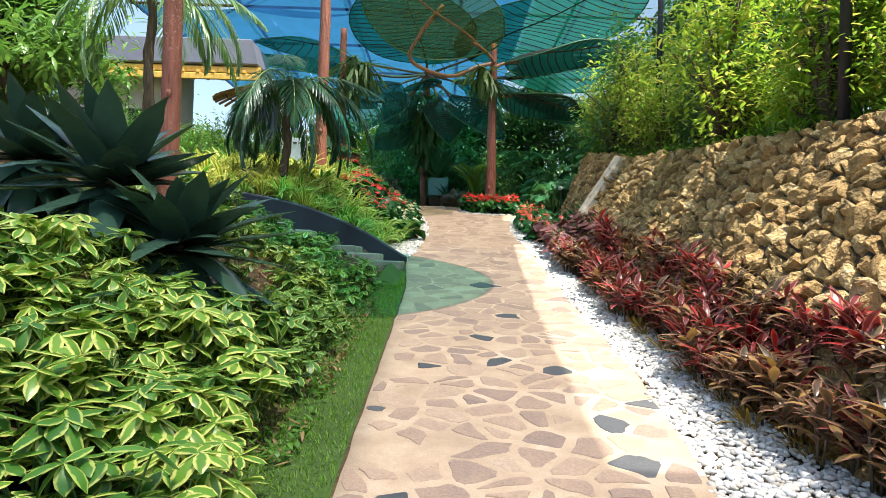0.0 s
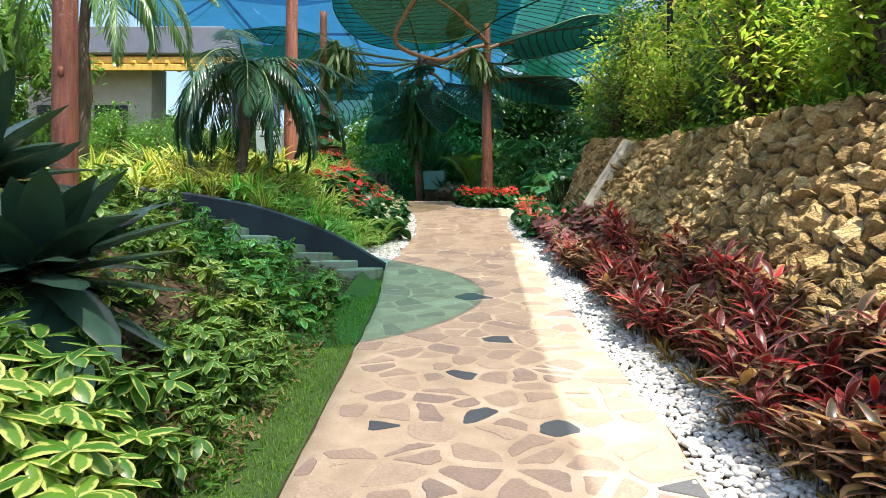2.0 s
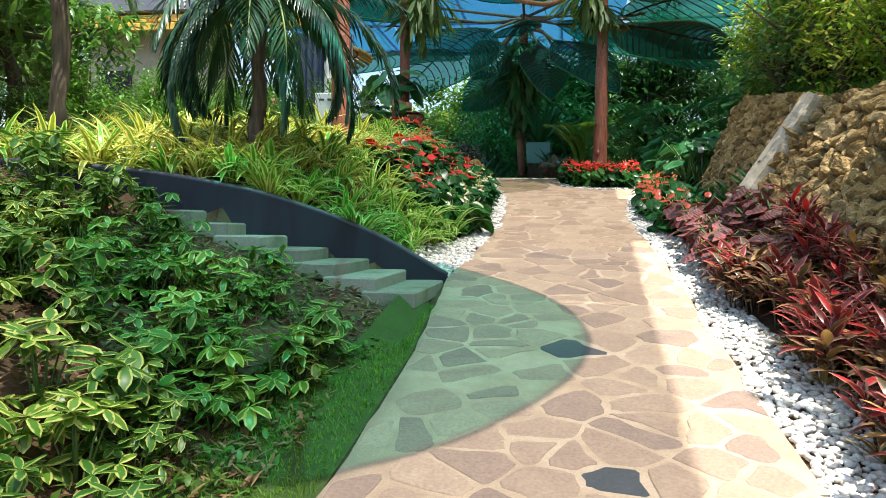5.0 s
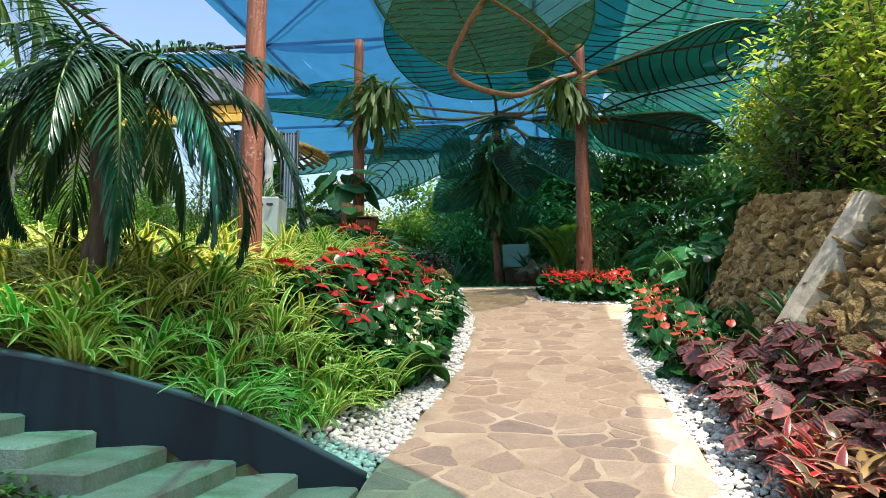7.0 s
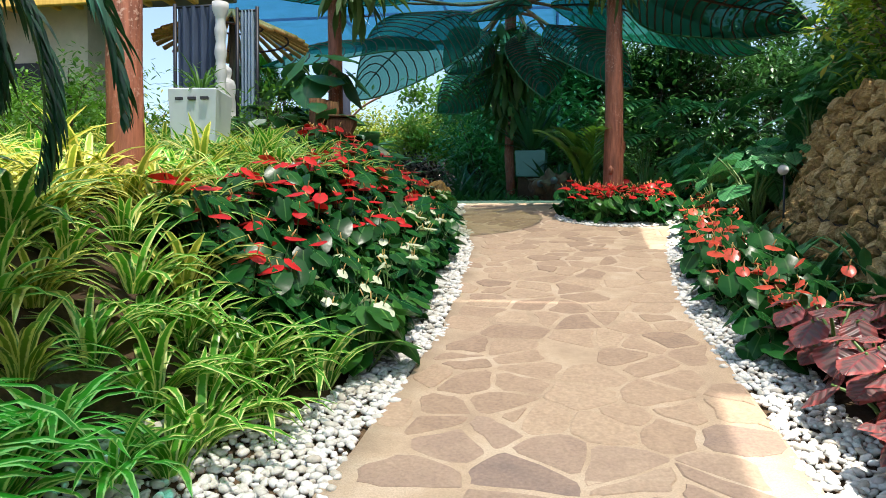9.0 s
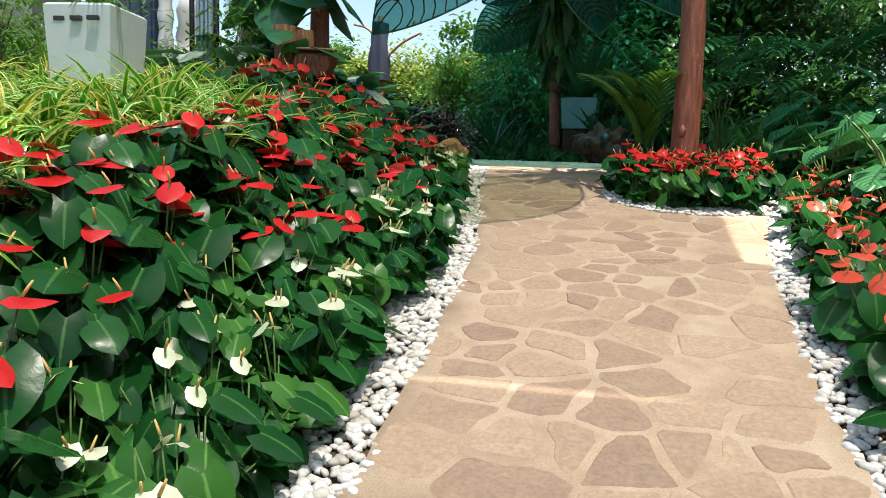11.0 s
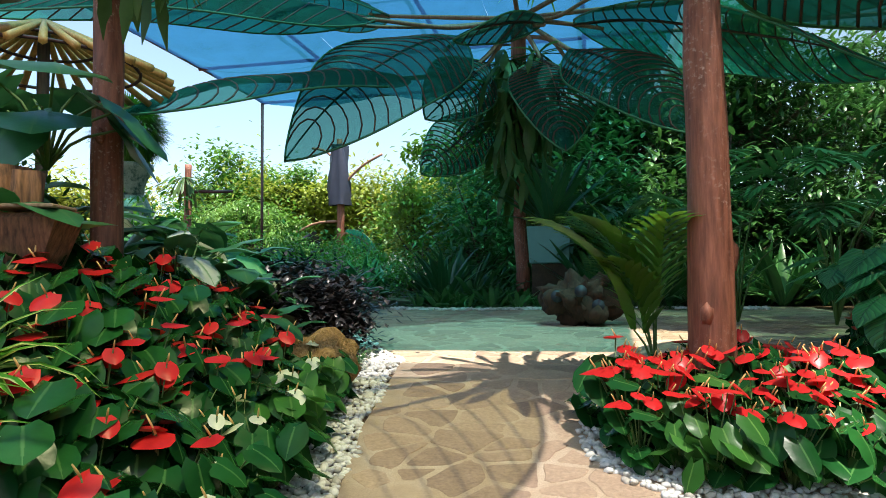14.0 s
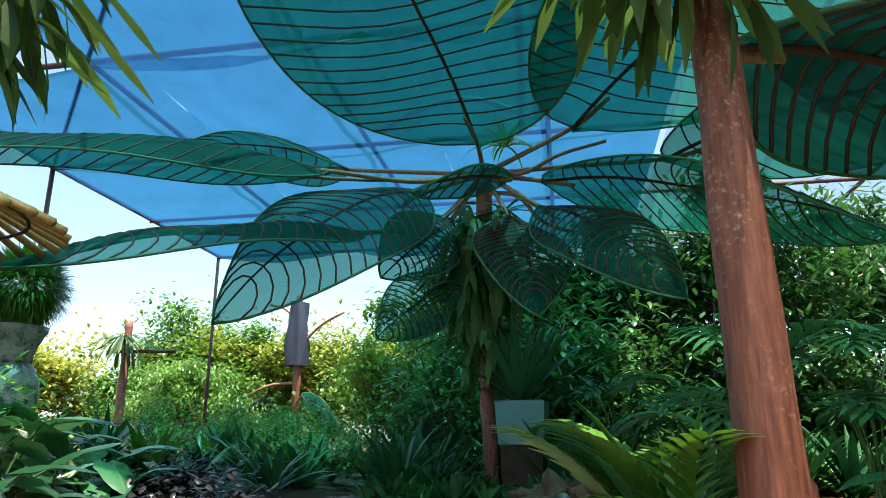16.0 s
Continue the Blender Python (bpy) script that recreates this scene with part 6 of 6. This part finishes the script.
def flagstones():
    r = random.Random(21)
    pts = []
    y = -3.0
    while y < 29:
        sp = 0.235 if y < 7 else 0.29 if y < 14 else 0.285
        x = path_left(y) - 0.1 + r.uniform(0, 0.2)
        while x < path_right(y) + 0.1:
            pts.append((x + r.uniform(-0.12, 0.12), y + r.uniform(-0.12, 0.12)))
            x += sp * r.uniform(0.6, 1.75)
        y += sp * 0.82
    cells = {}
    for p in pts:
        cells.setdefault((int(p[0] // 0.6), int(p[1] // 0.6)), []).append(p)
    rest, singles = Geo(), 0
    for p in pts:
        if not path_left(p[1]) + 0.07 < p[0] < path_right(p[1]) - 0.07:
            continue
        if math.hypot((p[0] - 1.35) / 1.08, (p[1] - 19.5) / 1.12) < 0.8:
            continue
        gap = r.uniform(0.012, 0.045) if p[1] < 7 else r.uniform(0.007, 0.026) if p[1] < 14 else r.uniform(0.006, 0.032)
        if r.random() < (0.13 if p[1] < 7 else 0.04 if p[1] < 14 else 0.07):
            continue
        poly = [(p[0] + dx, p[1] + dy) for dx, dy in ((-0.28, -0.28), (0.28, -0.28), (0.28, 0.28), (-0.28, 0.28))]
        cx, cy = int(p[0] // 0.6), int(p[1] // 0.6)
        for i in (-1, 0, 1):
            for j in (-1, 0, 1):
                for q in cells.get((cx + i, cy + j), ()):
                    if q != p and poly:
                        poly = clip_cell(poly, p, q, gap)
        if len(poly) < 3:
            continue
        # wear the corners
        soft = []
        n = len(poly)
        for i in range(n):
            a, b, c = poly[i - 1], poly[i], poly[(i + 1) % n]
            k = r.uniform(0.06, 0.22)
            soft.append((b[0] + (a[0] - b[0]) * k, b[1] + (a[1] - b[1]) * k))
            soft.append((b[0] + (c[0] - b[0]) * k, b[1] + (c[1] - b[1]) * k))
        broken = []
        for i, b in enumerate(soft):                     # broken, wandering edges
            c = soft[(i + 1) % len(soft)]
            L = math.hypot(c[0] - b[0], c[1] - b[1])
            broken.append(b)
            if L > 0.05:
                w = r.uniform(-0.11, 0.05)
                f = r.uniform(0.35, 0.65)
                broken.append((b[0] + (c[0] - b[0]) * f - (c[1] - b[1]) * w * -1, b[1] + (c[1] - b[1]) * f + (c[0] - b[0]) * w * -1))
        soft = broken
        lo, hi = path_left(p[1]) + 0.03, path_right(p[1]) - 0.03
        soft = [(min(hi, max(lo, a)), b) for a, b in soft]
        mx, my = sum(a for a, b in soft) / len(soft), sum(b for a, b in soft) / len(soft)
        if max(abs(a - mx) + abs(b - my) for a, b in soft) < 0.05:
            continue
        rise = r.uniform(0.001, 0.007)
        rings = [[(mx + (a - mx) * s, my + (b - my) * s, path_z(b) + h) for a, b in soft] for s, h in ((1.0, -0.02), (1.0, rise * 0.3), (0.95, rise))]
        near = 2.8 < p[1] < 12.5 and singles < 300
        g = Geo() if near else rest
        if near:
            oz = path_z(my)
            rings = [[(a - mx, b - my, c - oz) for a, b, c in ring] for ring in rings]
        o = len(g.v)
        n = len(soft)
        g.quad_strip(rings, True)
        g.f.append(tuple(o + 2 * n + k for k in range(n)))
        g.m.append(0)
        if near:
            dark = r.random() < (0.07 if p[1] < 8 else 0.03)
            ob = part("flagstone", g, SLATE if dark else FLAG, path, "dark slate flagstone" if dark else "", False)
            ob.location = (mx, my, oz)
            singles += 1
    tagged(part("flagstones", rest, FLAG_TAN, path, "", False), kind="stuff")


flagstones()


# rough stones of the wall
def wall_stones(wall_ob, y0, y1, near, spacing, seed, limit):
    """Rubble fitted stone to stone up the batter and over the top edge."""
    r = random.Random(seed)
    bat = WALL_BATTER if y0 < 13.2 else 0.42
    face_n = Vector((-1, 0, bat)).normalized()

    def slant(y):
        return wall_height(y) * math.hypot(1, bat)

    def surf(y, s, out):
        H = slant(y)
        over = smooth01((s - H + 0.10) / 0.2)
        p = wall_face(y, min(s, H) / H) + Vector((max(0.0, s - H), 0, 0))
        return p + face_n.lerp(Vector((-0.15, 0, 1)), over).normalized() * out

    pts, cells = [], {}
    y = y0
    while y < y1:
        s = -0.1 + r.uniform(0, 0.1)
        while s < slant(y) + 0.4:
            if r.random() > 0.22:
                pts.append((y + r.uniform(-0.45, 0.45) * spacing, s + r.uniform(-0.4, 0.4) * spacing))
            s += spacing * r.uniform(0.4, 0.95)
        y += spacing * 0.8
    for p in pts:
        cells.setdefault((int(p[0] // 0.6), int(p[1] // 0.6)), []).append(p)
    rest, singles = Geo(), 0
    for p in pts:
        if p[0] > y1 - 0.05 or p[1] > slant(p[0]) + 0.34:
            continue
        poly = [(p[0] + a, p[1] + b) for a, b in ((-0.3, -0.22), (0.3, -0.22), (0.3, 0.22), (-0.3, 0.22))]
        cx, cy = int(p[0] // 0.6), int(p[1] // 0.6)
        gap = r.uniform(0.003, 0.016)
        for i in (-1, 0, 1):
            for j in (-1, 0, 1):
                for q in cells.get((cx + i, cy + j), ()):
                    if q != p and poly:
                        poly = clip_cell(poly, p, q, gap)
        if len(poly) < 3:
            continue
        soft = []
        for i in range(len(poly)):
            a, b, c = poly[i - 1], poly[i], poly[(i + 1) % len(poly)]
            k = r.uniform(0.05, 0.3)
            soft.append((b[0] + (a[0] - b[0]) * k, b[1] + (a[1] - b[1]) * k))
            if math.hypot(c[0] - b[0], c[1] - b[1]) > 0.1:
                soft.append((b[0] + (c[0] - b[0]) * k, b[1] + (c[1] - b[1]) * k))
        n = len(soft)
        my, ms = sum(a for a, b in soft) / n, sum(b for a, b in soft) / n
        size = max(math.hypot(a - my, b - ms) for a, b in soft)
        if size < 0.035:
            continue
        proud, ty, ts = r.uniform(0.1, 0.5) * size, r.uniform(-0.5, 0.5), r.uniform(-0.5, 0.4)
        rings = []
        for f, h in ((1.0, -0.07), (0.97, 0.35 * proud), (0.72, 0.85 * proud), (0.34, proud)):
            ring = []
            for a, b in soft:
                dy, ds = (a - my) * f, (b - ms) * f
                q = Vector((my + dy, ms + ds, seed))
                lump = size * (0.28 * noise.noise(q * 13) + 0.2 * noise.noise(q * 29)) if h > 0 else 0.0
                ring.append(surf(my + dy, ms + ds, h + lump + (ty * dy + ts * ds if h > 0 else 0.0)))
            rings.append(ring)
        single = near(p[0]) and singles < limit
        g = Geo() if single else rest
        c = surf(my, ms, 0.0)
        if single:
            rings = [[q - c for q in ring] for ring in rings]
        o = len(g.v)
        g.quad_strip(rings, True)
        g.f.append(tuple(o + 3 * n + k for k in range(n)))
        g.m.append(0)
        if single:
            part("stone", g, ROCK, wall_ob, "", False).location = c
            singles += 1
    tagged(part("stones", rest, ROCK, wall_ob, "", False), kind="stuff")


wall_stones(wall_1, -3.0, 13.0, lambda y: 4.6 < y < 9.0, 0.205, 2, 300)
wall_stones(wall_2, 13.4, 19.5, lambda y: y < 16, 0.2, 5, 150)
